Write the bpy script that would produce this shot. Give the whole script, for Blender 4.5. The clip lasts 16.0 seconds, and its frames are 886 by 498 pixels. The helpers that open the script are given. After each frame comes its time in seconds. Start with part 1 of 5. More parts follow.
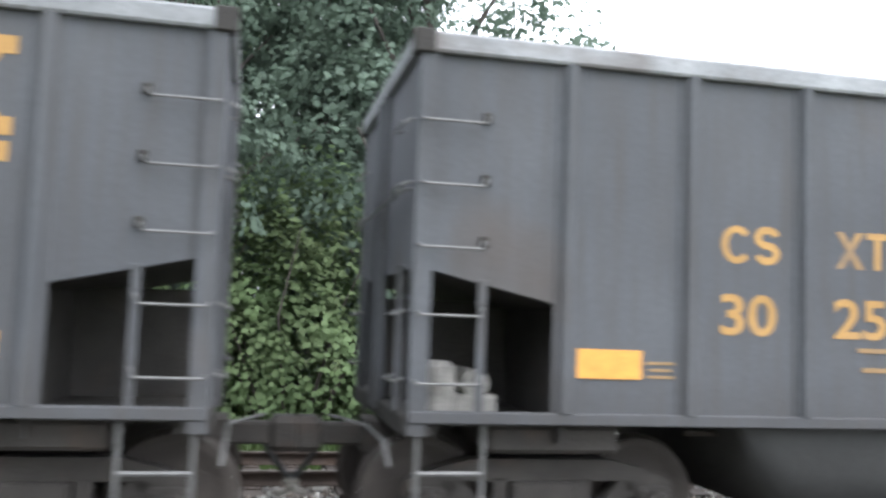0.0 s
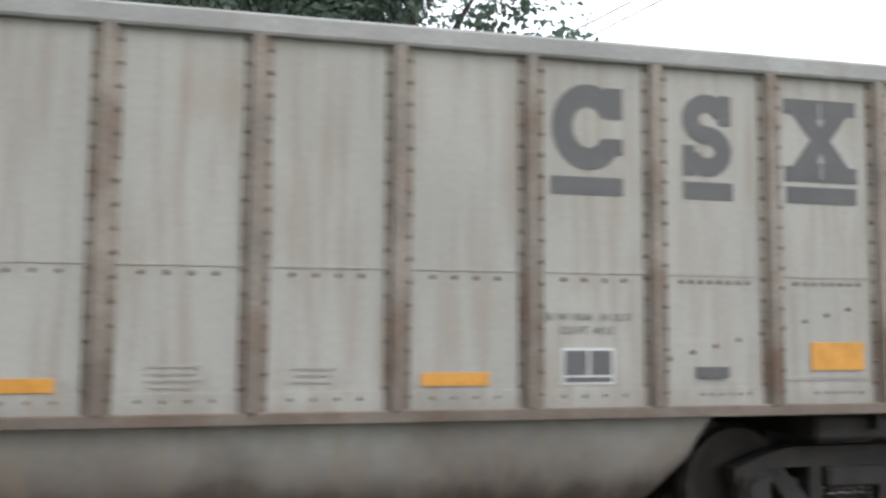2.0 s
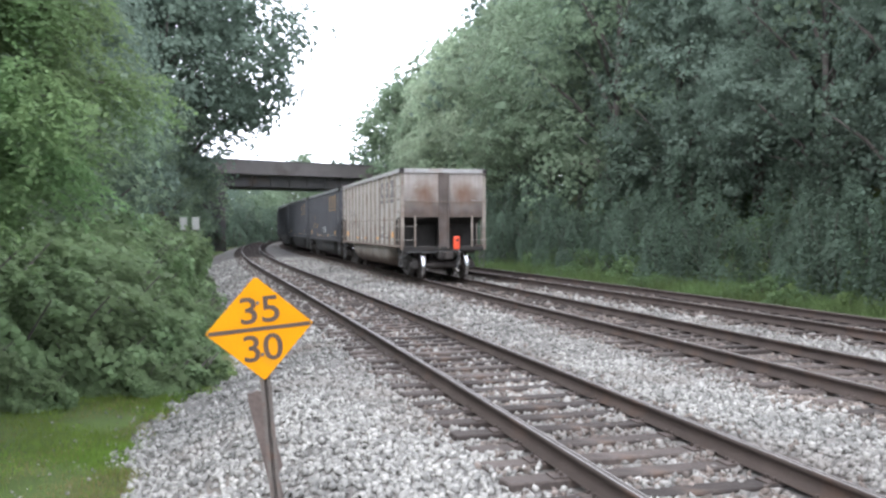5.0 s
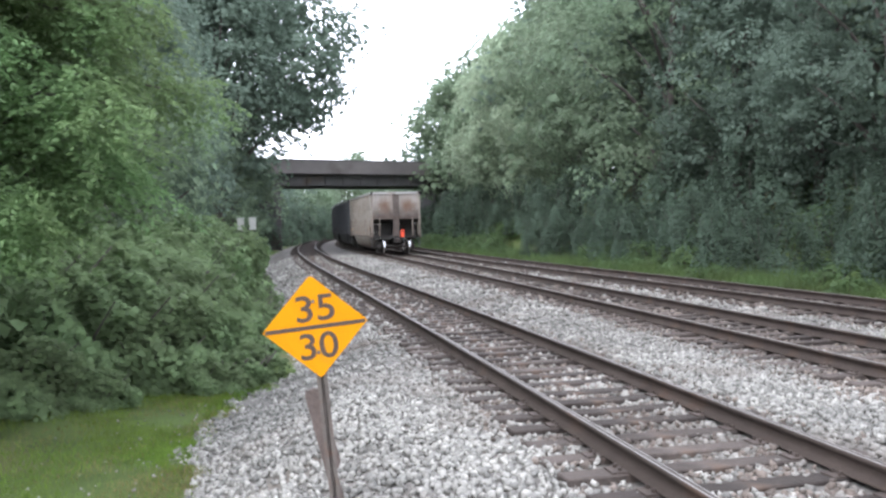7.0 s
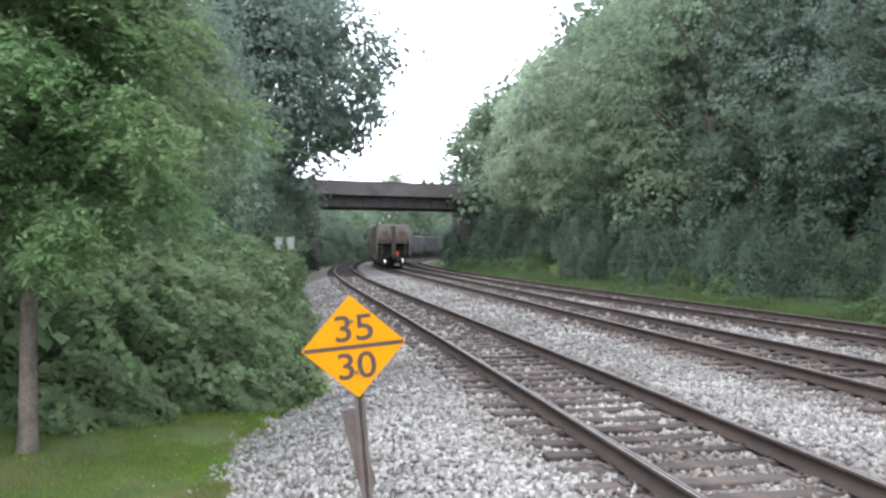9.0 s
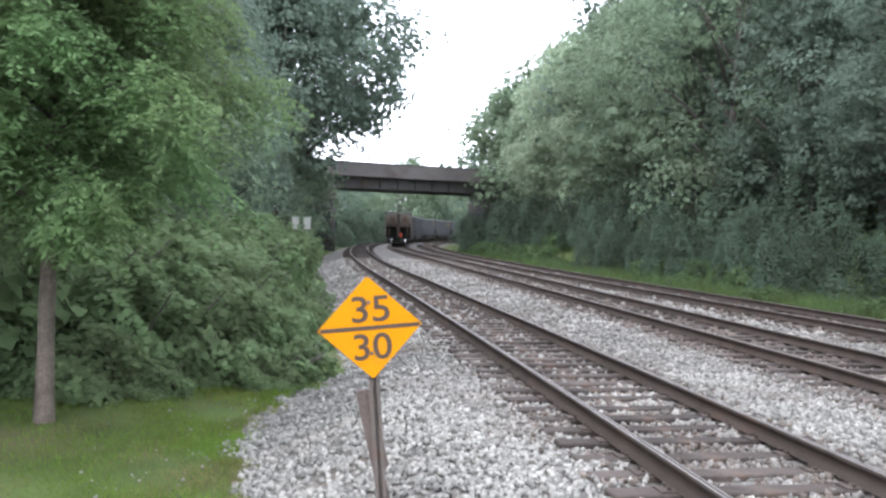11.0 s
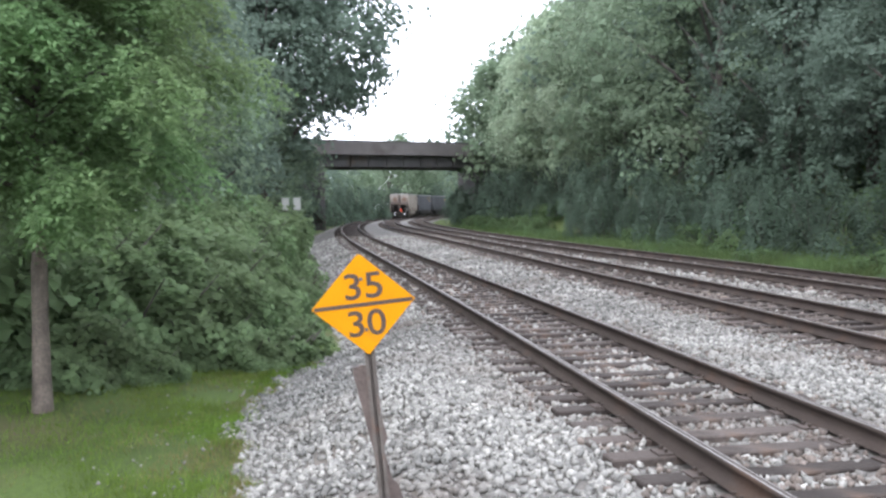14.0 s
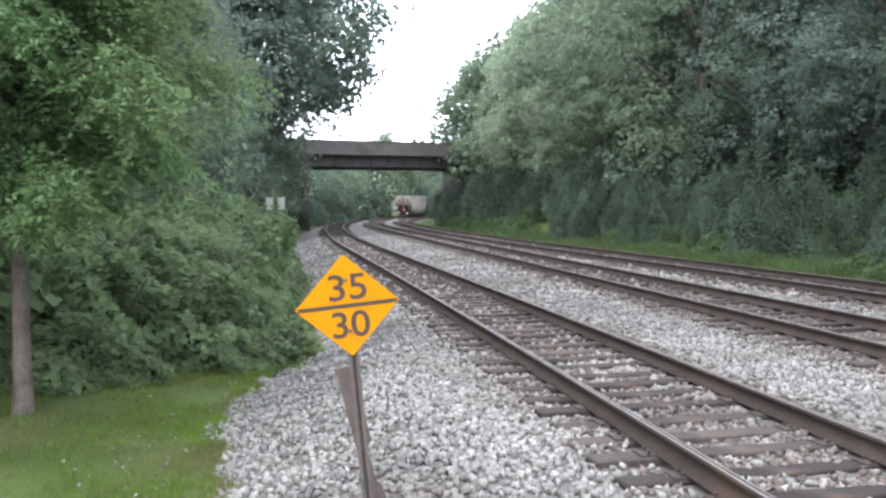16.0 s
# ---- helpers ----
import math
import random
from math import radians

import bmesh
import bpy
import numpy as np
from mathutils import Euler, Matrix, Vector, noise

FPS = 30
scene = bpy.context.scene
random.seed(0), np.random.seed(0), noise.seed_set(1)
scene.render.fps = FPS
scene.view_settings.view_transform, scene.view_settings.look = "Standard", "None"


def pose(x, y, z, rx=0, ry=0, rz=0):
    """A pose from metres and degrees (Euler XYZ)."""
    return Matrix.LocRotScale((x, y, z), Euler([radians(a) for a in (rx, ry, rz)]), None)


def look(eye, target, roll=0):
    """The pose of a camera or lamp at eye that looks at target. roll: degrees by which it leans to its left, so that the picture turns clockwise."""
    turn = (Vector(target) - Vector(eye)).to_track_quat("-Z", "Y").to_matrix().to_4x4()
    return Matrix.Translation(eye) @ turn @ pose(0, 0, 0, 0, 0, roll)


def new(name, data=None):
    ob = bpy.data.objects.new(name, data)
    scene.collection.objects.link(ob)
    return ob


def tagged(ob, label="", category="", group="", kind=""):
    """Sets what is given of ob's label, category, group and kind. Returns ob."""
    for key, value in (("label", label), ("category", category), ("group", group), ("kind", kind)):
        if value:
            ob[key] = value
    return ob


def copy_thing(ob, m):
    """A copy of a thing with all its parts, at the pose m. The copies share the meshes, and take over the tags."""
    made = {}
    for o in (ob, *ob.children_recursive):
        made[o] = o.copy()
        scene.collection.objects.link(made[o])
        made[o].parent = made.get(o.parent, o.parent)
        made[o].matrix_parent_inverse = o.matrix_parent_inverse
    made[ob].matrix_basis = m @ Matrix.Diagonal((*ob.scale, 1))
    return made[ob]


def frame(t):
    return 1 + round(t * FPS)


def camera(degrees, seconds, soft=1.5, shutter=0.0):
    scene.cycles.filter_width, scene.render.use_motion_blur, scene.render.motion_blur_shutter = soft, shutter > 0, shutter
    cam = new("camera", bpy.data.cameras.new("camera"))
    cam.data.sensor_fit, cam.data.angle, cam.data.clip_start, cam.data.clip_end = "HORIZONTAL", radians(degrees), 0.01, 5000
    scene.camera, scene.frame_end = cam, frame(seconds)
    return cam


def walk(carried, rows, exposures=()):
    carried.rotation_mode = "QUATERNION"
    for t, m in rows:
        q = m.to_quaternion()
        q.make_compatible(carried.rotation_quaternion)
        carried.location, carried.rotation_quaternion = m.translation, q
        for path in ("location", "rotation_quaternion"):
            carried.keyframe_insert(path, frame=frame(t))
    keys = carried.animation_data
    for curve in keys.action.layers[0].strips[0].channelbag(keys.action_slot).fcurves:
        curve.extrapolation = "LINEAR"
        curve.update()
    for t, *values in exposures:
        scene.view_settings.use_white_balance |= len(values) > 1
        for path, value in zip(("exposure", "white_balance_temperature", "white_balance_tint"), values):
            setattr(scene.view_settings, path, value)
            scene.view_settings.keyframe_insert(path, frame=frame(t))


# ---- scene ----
# camera: hand-held on the verge, it pans left after the train and then stands
LENS = 53.0
# seconds, the eye, yaw, pitch, roll
PATH = [
    (0, 0.425, 0.276, 1.770, -12.15, 4.83, -2.10),
    (0.3, 0.429, 0.275, 1.770, -13.50, 4.43, -1.80),
    (0.5, 0.455, 0.280, 1.770, -13.68, 4.33, -1.50),
    (1, 0.405, 0.267, 1.773, -13.10, 4.54, -0.68),
    (1.5, 0.366, 0.247, 1.776, -12.75, 4.50, 0.03),
    (2, 0.377, 0.322, 1.781, -12.94, 4.58, -0.39),
    (2.1, 0.362, 0.291, 1.780, -11.06, 4.35, -0.11),
    (2.2, 0.332, 0.285, 1.779, -6.48, 3.88, 0.09),
    (2.3, 0.295, 0.278, 1.778, 0.94, 2.98, 0.23),
    (2.4, 0.258, 0.269, 1.777, 8.62, 2.12, 0.30),
    (2.5, 0.213, 0.244, 1.775, 17.40, 1.36, 0.07),
    (2.6, 0.180, 0.242, 1.771, 25.09, 0.91, -0.15),
    (2.8, 0.114, 0.212, 1.761, 38.36, 1.10, -0.24),
    (3, 0.038, 0.192, 1.752, 47.19, 0.62, -0.18),
    (3.2, 0.044, 0.146, 1.762, 54.77, 0.10, 0.07),
    (3.5, 0.023, 0.080, 1.776, 64.29, -0.42, -0.37),
    (4, 0.018, 0.020, 1.783, 72.88, -0.79, -0.64),
    (4.2, 0.018, 0.020, 1.783, 74.22, -1.42, -0.57),
    (5.2, 0.015, 0.030, 1.775, 76.20, -1.20, 0.30),
    (6.3, 0.019, 0.034, 1.779, 77.77, -1.02, 1.21),
    (6.5, 0.025, 0.041, 1.777, 78.44, -1.13, 1.14),
    (7, 0.011, 0.040, 1.779, 79.43, -1.62, 1.40),
    (7.5, 0.027, 0.035, 1.774, 80.14, -0.77, 0.71),
    (8, 0.011, 0.034, 1.764, 80.95, -0.61, 0.89),
    (8.5, 0.025, 0.021, 1.770, 81.41, -0.45, 0.17),
    (9, 0.014, 0.014, 1.775, 81.76, -0.11, 0.36),
    (9.2, -0.003, 0.013, 1.783, 82.38, 1.07, -0.33),
    (10.2, 0.000, 0.005, 1.773, 82.70, -0.30, -0.80),
    (11.3, -0.006, -0.005, 1.770, 82.89, -1.32, -1.36),
    (11.5, -0.006, -0.005, 1.770, 83.14, -1.27, -1.36),
    (12, 0.002, 0.003, 1.768, 83.02, -2.00, -0.47),
    (12.5, 0.000, -0.000, 1.770, 83.85, -1.47, -0.27),
    (13, 0.003, 0.001, 1.766, 83.20, -2.39, 0.24),
    (13.5, 0.010, -0.004, 1.763, 82.67, -2.42, 0.43),
    (14, 0.016, 0.002, 1.763, 82.17, -2.75, 1.04),
    (14.5, 0.019, 0.001, 1.761, 81.85, -2.95, 0.86),
    (15, 0.020, -0.001, 1.770, 81.10, -1.91, -0.15),
    (15.5, 0.019, -0.004, 1.766, 80.89, -2.65, 0.37),
    (16, 0.015, 0.003, 1.770, 81.18, -2.74, 0.79)]
cam = camera(LENS, 16.0, soft=2.6, shutter=0.15)
walk(cam, [(t, pose(x, y, z, 90 + pitch, roll, yaw)) for t, x, y, z, yaw, pitch, roll in PATH],
     exposures=[(0.0, 1.6, 6150, 10), (0.9, 1.5, 6200, 10), (1.2, 1.15, 6250, 10), (1.6, 0.93, 6300, 10), (2.0, 0.5, 6250, 10), (2.2, 0.15, 6300, 10), (2.6, 0.3, 6250, 10), (3.0, 0.98, 6080, 10), (3.5, 1.42, 5980, 12), (6.5, 1.44, 5990, 14), (16.0, 1.41, 5990, 14)])

# world: dull evening sky under thin cloud, and one broad soft sun behind it
world = bpy.data.worlds.new("overcast_sky")
scene.world = world
world.use_nodes = True
wn = world.node_tree
sky = wn.nodes.new("ShaderNodeTexSky")
sky.sky_type, sky.sun_disc = "NISHITA", False
sky.sun_elevation, sky.sun_rotation, sky.air_density, sky.dust_density = radians(53), radians(140), 1.0, 4.0
cloud = wn.nodes.new("ShaderNodeMix")
cloud.data_type, cloud.inputs[0].default_value = "RGBA", 0.86
cloud.inputs[7].default_value = (13.2, 13.6, 14.2, 1)
wn.links.new(sky.outputs[0], cloud.inputs[6])
wn.links.new(cloud.outputs[2], wn.nodes["Background"].inputs[0])
wn.nodes["Background"].inputs[1].default_value = 0.115
sun = new("sun", bpy.data.lights.new("sun", "SUN"))
sun.data.energy, sun.data.angle, sun.data.color = 0.5, radians(40), (1, 0.96, 0.9)
sun.matrix_world = look((0, 0, 0), (-0.38, 0.46, -0.8))


# ---- materials ----
def material(name, colour, rough=0.7, metal=0.0, vary=0.25, scale=4.0, fine=40.0, bump=0.2, stain=None, amount=0.0, random_by=None, hue=0.0, low=None, spec=0.5, soot=False, streak=None, spread=0.4, blots=None):
    """Base colour broken at two scales, an optional stain colour in patches, fine relief, and a random shade per island or object."""
    m = bpy.data.materials.new(name)
    m.use_nodes = True
    n, link = m.node_tree.nodes, m.node_tree.links.new
    b = n["Principled BSDF"]
    b.inputs["Roughness"].default_value, b.inputs["Metallic"].default_value = rough, metal
    b.inputs["Specular IOR Level"].default_value = spec
    at = n.new("ShaderNodeTexCoord").outputs["Object"]

    def cloudy(size, detail=4):
        t = n.new("ShaderNodeTexNoise")
        t.inputs["Scale"].default_value, t.inputs["Detail"].default_value = size, detail
        link(at, t.inputs["Vector"])
        return t.outputs["Fac"]

    def mix(kind, a, bb, f):
        x = n.new("ShaderNodeMix")
        x.data_type, x.blend_type = "RGBA", kind
        for k, v in ((0, f), (6, a), (7, bb)):
            if isinstance(v, (float, int, tuple)):
                x.inputs[k].default_value = v
            else:
                link(v, x.inputs[k])
        return x.outputs[2]

    def ramp(v, lo, hi, a=0.0, z=1.0):
        r = n.new("ShaderNodeMapRange")
        for k, w in ((1, lo), (2, hi), (3, a), (4, z)):
            r.inputs[k].default_value = w
        link(v, r.inputs[0])
        return r.outputs[0]

    big, small = cloudy(scale), cloudy(fine, 6)
    shade = n.new("ShaderNodeMath")
    shade.operation = "MULTIPLY"
    link(ramp(big, 0.3, 0.7, 1 - vary, 1 + vary), shade.inputs[0])
    link(ramp(small, 0.3, 0.7, 1 - vary * 0.7, 1 + vary * 0.7), shade.inputs[1])
    value = shade.outputs[0]
    if random_by:
        src = n.new("ShaderNodeObjectInfo").outputs["Random"] if random_by == "object" else n.new("ShaderNodeNewGeometry").outputs["Random Per Island"]
        s2 = n.new("ShaderNodeMath")
        s2.operation = "MULTIPLY"
        link(value, s2.inputs[0])
        link(ramp(src, 0, 1, 1 - spread, 1 + spread), s2.inputs[1])
        value = s2.outputs[0]
    hs = n.new("ShaderNodeHueSaturation")
    hs.inputs["Color"].default_value = (*colour, 1)
    link(value, hs.inputs["Value"])
    if hue:
        link(ramp(big, 0.25, 0.75, 0.5 - hue, 0.5 + hue), hs.inputs["Hue"])
    out = hs.outputs[0]
    if stain:
        patch = n.new("ShaderNodeMath")
        patch.operation = "MULTIPLY"
        link(ramp(cloudy(scale * 0.8, 8), 0.62 - 0.25 * amount, 0.72), patch.inputs[0])
        patch.inputs[1].default_value = min(1.0, 0.5 + amount)
        out = mix("MIX", out, (*stain, 1), patch.outputs[0])
    if low:
        # road dirt thrown up from below: colour, height where it is full, height where it ends
        sep = n.new("ShaderNodeSeparateXYZ")
        link(at, sep.inputs[0])
        wob = n.new("ShaderNodeMath")
        wob.operation = "MULTIPLY_ADD"
        link(cloudy(2.5, 6), wob.inputs[0])
        wob.inputs[1].default_value = 0.7
        link(sep.outputs[2], wob.inputs[2])
        out = mix("MIX", out, (*low[0], 1), ramp(wob.outputs[0], low[1] + 0.35, low[2] + 0.35, low[3], 0.0))
    if streak:
        # rain-washed dirt that runs down the sheets
        mp = n.new("ShaderNodeMapping")
        mp.inputs["Scale"].default_value = (7, 7, 0.55)
        link(at, mp.inputs["Vector"])
        t = n.new("ShaderNodeTexNoise")
        t.inputs["Scale"].default_value, t.inputs["Detail"].default_value = 1.6, 5
        link(mp.outputs[0], t.inputs["Vector"])
        out = mix("MIX", out, (*streak[0], 1), ramp(t.outputs["Fac"], 0.45, 0.75, 0.0, streak[1]))
    if soot:
        # coal grime round the cut-away ends of the side sheets
        sep = n.new("ShaderNodeSeparateXYZ")
        link(at, sep.inputs[0])
        far = n.new("ShaderNodeMath")
        far.operation = "ABSOLUTE"
        link(sep.outputs[0], far.inputs[0])
        slant = n.new("ShaderNodeMath")
        slant.operation = "MULTIPLY_ADD"
        link(far.outputs[0], slant.inputs[0])
        slant.inputs[1].default_value = -0.21
        link(sep.outputs[2], slant.inputs[2])
        edge = n.new("ShaderNodeMath")
        edge.operation = "MULTIPLY_ADD"
        link(cloudy(9, 5), edge.inputs[0])
        edge.inputs[1].default_value = 0.25
        link(slant.outputs[0], edge.inputs[2])
        both = n.new("ShaderNodeMath")
        both.operation = "MULTIPLY"
        link(ramp(edge.outputs[0], 0.89, 0.98, 1.0, 0.0), both.inputs[0])
        link(ramp(far.outputs[0], 5.65, 5.8), both.inputs[1])
        out = mix("MIX", out, (0.035, 0.03, 0.026, 1), both.outputs[0])
    if blots:
        # one rust bloom on each half of the end: colour, offset from the middle, height, radius
        sep = n.new("ShaderNodeSeparateXYZ")
        link(at, sep.inputs[0])
        aside = n.new("ShaderNodeMath")
        aside.operation = "ABSOLUTE"
        link(sep.outputs[1], aside.inputs[0])
        spot = n.new("ShaderNodeCombineXYZ")
        link(aside.outputs[0], spot.inputs[1])
        link(sep.outputs[2], spot.inputs[2])
        gap = n.new("ShaderNodeVectorMath")
        gap.operation = "DISTANCE"
        link(spot.outputs[0], gap.inputs[0])
        gap.inputs[1].default_value = (0, blots[1], blots[2])
        rim = n.new("ShaderNodeMath")
        rim.operation = "MULTIPLY_ADD"
        link(cloudy(4, 6), rim.inputs[0])
        rim.inputs[1].default_value = 0.5
        link(gap.outputs["Value"], rim.inputs[2])
        out = mix("MIX", out, (*blots[0], 1), ramp(rim.outputs[0], blots[3] - 0.05, blots[3] + 0.45, 0.9, 0.0))
    link(out, b.inputs["Base Color"])
    link(ramp(small, 0.3, 0.7, rough * 0.85, min(1, rough * 1.12)), b.inputs["Roughness"])
    if bump:
        bp = n.new("ShaderNodeBump")
        bp.inputs["Strength"].default_value, bp.inputs["Distance"].default_value = bump, 0.02
        link(small, bp.inputs["Height"])
        link(bp.outputs[0], b.inputs["Normal"])
    return m


def leafy(name, colour, hue=0.02, vary=0.3, passing=0.5):
    """Leaves: shade by leaf, gloss low, part of the light passes through."""
    m = material(name, colour, 0.7, 0, vary, 0.35, 3.0, 0.0, random_by="island", hue=hue, spec=0.1, spread=0.16)
    n, link = m.node_tree.nodes, m.node_tree.links.new
    b = n["Principled BSDF"]
    tr = n.new("ShaderNodeBsdfTranslucent")
    link(b.inputs["Base Color"].links[0].from_socket, tr.inputs["Color"])
    mx = n.new("ShaderNodeMixShader")
    mx.inputs[0].default_value = passing
    link(b.outputs[0], mx.inputs[1])
    link(tr.outputs[0], mx.inputs[2])
    link(mx.outputs[0], n["Material Output"].inputs["Surface"])
    return m


RUST = (0.13, 0.07, 0.045)
M_ballast = material("ballast_bed_gravel", (0.115, 0.105, 0.093), 0.9, 0, 0.35, 1.2, 30, 0.9, (0.12, 0.095, 0.073), 0.25)
M_stone = material("ballast_stone", (0.222, 0.214, 0.192), 0.85, 0, 0.3, 0.5, 25, 0.4, (0.13, 0.105, 0.088), 0.34, "island", spread=0.48)
M_stonebrown = material("brake_dust_stained_stone", (0.125, 0.103, 0.086), 0.9, 0, 0.3, 0.5, 25, 0.4, (0.085, 0.062, 0.048), 0.4, "island", spread=0.45)
M_tie = material("weathered_tie_wood", (0.066, 0.054, 0.047), 0.9, 0, 0.3, 3, 22, 0.8, (0.1, 0.068, 0.05), 0.25, "object", spec=0.2)
M_rail = material("rusty_rail_steel", (0.058, 0.045, 0.038), 0.85, 0.1, 0.2, 2, 40, 0.35, (0.085, 0.055, 0.04), 0.3, spec=0.2)
M_railtop = material("dull_brown_rail_head", (0.068, 0.056, 0.049), 0.8, 0.1, 0.15, 2, 30, 0.1, spec=0.2)
M_railedge = material("worn_rail_edge", (0.22, 0.21, 0.195), 0.5, 0.5, 0.15, 2, 30, 0.1)
M_plate = material("rusty_tie_plate", (0.066, 0.05, 0.041), 0.85, 0.2, 0.25, 8, 60, 0.4)
M_grass_soil = material("grassy_soil", (0.062, 0.088, 0.026), 0.95, 0, 0.35, 0.6, 18, 0.9, (0.12, 0.1, 0.06), 0.5, spec=0.1)
M_lot = material("pale_gravel_lot", (0.36, 0.35, 0.33), 0.92, 0, 0.15, 0.7, 30, 0.5)
M_blade = leafy("grass_blade", (0.15, 0.225, 0.042), 0.03)
M_drygrass = leafy("dry_grass_blade", (0.22, 0.19, 0.09), 0.015)
M_weed = leafy("tall_weed_leaf", (0.11, 0.158, 0.06), 0.02)
# tree leaf colours below carry the haze's lift and bluish cast
M_leaf_dark = leafy("hazed_dark_tree_leaf", (0.136, 0.18, 0.138), 0.015)
M_leaf_mid = leafy("hazed_mid_tree_leaf", (0.178, 0.232, 0.15), 0.02)
M_leaf_pale = leafy("hazed_pale_tree_leaf", (0.31, 0.375, 0.255), 0.015)
M_leaf_kudzu = leafy("dull_kudzu_leaf", (0.1, 0.14, 0.1), 0.015)
M_leaf_bush = leafy("dull_bush_leaf", (0.115, 0.175, 0.078), 0.02)
M_leaf_locust = leafy("locust_leaflet", (0.178, 0.265, 0.12), 0.035, 0.3, 0.55)
M_leaf_fresh = leafy("fresh_weed_leaf", (0.118, 0.178, 0.064), 0.025)
M_leaf_vine = leafy("vine_leaf", (0.16, 0.222, 0.11), 0.02)
M_bark = material("grey_brown_bark", (0.078, 0.067, 0.058), 0.95, 0, 0.3, 3, 25, 1.0)
M_barkpale = material("pale_young_bark", (0.15, 0.122, 0.1), 0.95, 0, 0.4, 5, 38, 1.0)
M_dark = material("dark_grey_car_paint", (0.083, 0.086, 0.093), 0.85, 0, 0.14, 0.7, 20, 0.15, (0.085, 0.07, 0.06), 0.15, low=((0.045, 0.04, 0.036), 0.55, 1.5, 0.85), spec=0.3, streak=((0.07, 0.064, 0.06), 0.55))
M_tubdark = material("near_black_tub_paint", (0.032, 0.032, 0.031), 0.85, 0, 0.2, 0.8, 20, 0.2, (0.05, 0.042, 0.036), 0.3)
M_light = material("weathered_pale_grey_car_paint", (0.4, 0.385, 0.35), 0.85, 0, 0.08, 0.8, 24, 0.05, (0.34, 0.28, 0.22), 0.15, low=((0.11, 0.088, 0.072), 0.55, 1.35, 0.95), soot=True, spec=0.15, streak=((0.27, 0.205, 0.145), 0.5))
M_lightrib = material("rust_streaked_pale_rib", (0.27, 0.235, 0.2), 0.85, 0, 0.2, 2.5, 30, 0.3, (0.17, 0.11, 0.075), 0.4, low=((0.115, 0.085, 0.066), 0.7, 2.0, 0.85), spec=0.15)
M_lightend = material("rust_stained_pale_end_sheet", (0.34, 0.31, 0.28), 0.85, 0, 0.12, 0.9, 22, 0.2, (0.2, 0.14, 0.11), 0.35, low=((0.085, 0.066, 0.057), 2.25, 3.3, 0.94), spec=0.15, streak=((0.17, 0.12, 0.09), 0.45), blots=((0.15, 0.085, 0.055), 0.75, 2.98, 0.34))
M_lightfront = material("coal_smeared_pale_end_sheet", (0.37, 0.36, 0.32), 0.85, 0, 0.12, 0.9, 22, 0.2, (0.075, 0.068, 0.06), 0.55, low=((0.085, 0.075, 0.064), 2.2, 2.9, 0.9), spec=0.15, streak=((0.14, 0.12, 0.1), 0.5))
M_endpost = material("grimy_end_post", (0.12, 0.1, 0.088), 0.85, 0, 0.2, 2, 25, 0.3, (0.085, 0.06, 0.048), 0.4, spec=0.15)
M_chord = material("pale_top_chord", (0.32, 0.312, 0.295), 0.6, 0, 0.15, 2, 25, 0.2, (0.25, 0.2, 0.16), 0.2)
M_chorddark = material("worn_dark_top_chord", (0.21, 0.215, 0.22), 0.5, 0.1, 0.25, 2, 25, 0.2, (0.09, 0.07, 0.06), 0.3)
# next three: grime and rust, base darkened further for shade under the cars
M_under = material("grimy_shade_dark_underframe", (0.032, 0.029, 0.026), 0.85, 0.1, 0.25, 3, 30, 0.4, (0.05, 0.04, 0.033), 0.3)
M_truck = material("grimy_shade_dark_truck_casting", (0.042, 0.037, 0.033), 0.85, 0.1, 0.25, 4, 35, 0.4, (0.06, 0.043, 0.033), 0.3)
M_wheel = material("dark_rusty_wheel_steel", (0.05, 0.042, 0.037), 0.75, 0.3, 0.2, 5, 40, 0.3)
M_tread = material("polished_wheel_tread", (0.62, 0.62, 0.62), 0.25, 1.0, 0.08, 8, 40, 0.05)
M_iron = material("scuffed_grab_iron", (0.27, 0.25, 0.225), 0.6, 0.2, 0.25, 10, 60, 0.1, (0.13, 0.09, 0.06), 0.3)
M_dusty = material("dusty_brake_gear", (0.2, 0.19, 0.175), 0.85, 0, 0.3, 6, 40, 0.3, (0.09, 0.075, 0.06), 0.4)
M_irondark = material("scuffed_dark_grab_iron", (0.13, 0.128, 0.125), 0.5, 0.3, 0.2, 10, 60, 0.1)
M_rivet = material("rust_bled_rivet", (0.16, 0.12, 0.09), 0.8, 0.1, 0.2, 20, 60, 0.2)
M_ink = material("faded_dark_stencil", (0.115, 0.112, 0.11), 0.7, 0, 0.15, 2, 40, 0.05)
M_inkfaint = material("faint_grey_stencil", (0.33, 0.31, 0.285), 0.7, 0, 0.15, 2, 40, 0.05)
M_yellow = material("faded_yellow_stencil", (0.37, 0.21, 0.065), 0.75, 0, 0.2, 2, 40, 0.05, (0.17, 0.12, 0.08), 0.25)
M_yellowdull = material("dirty_yellow_stencil", (0.26, 0.16, 0.07), 0.65, 0, 0.15, 2, 40, 0.05)
M_reflect = material("orange_reflector_sheet", (0.62, 0.29, 0.05), 0.45, 0, 0.12, 6, 40, 0.05)
M_white = material("chalky_white_paint", (0.55, 0.55, 0.54), 0.65, 0, 0.12, 3, 40, 0.05)
M_signyellow = material("yellow_sign_sheet", (0.58, 0.235, 0.002), 0.75, 0, 0.05, 3, 60, 0.03, (0.4, 0.2, 0.02), 0.08, spec=0.08)
M_signblack = material("faded_black_sign_paint", (0.06, 0.035, 0.022), 0.6, 0, 0.2, 10, 60, 0.05)
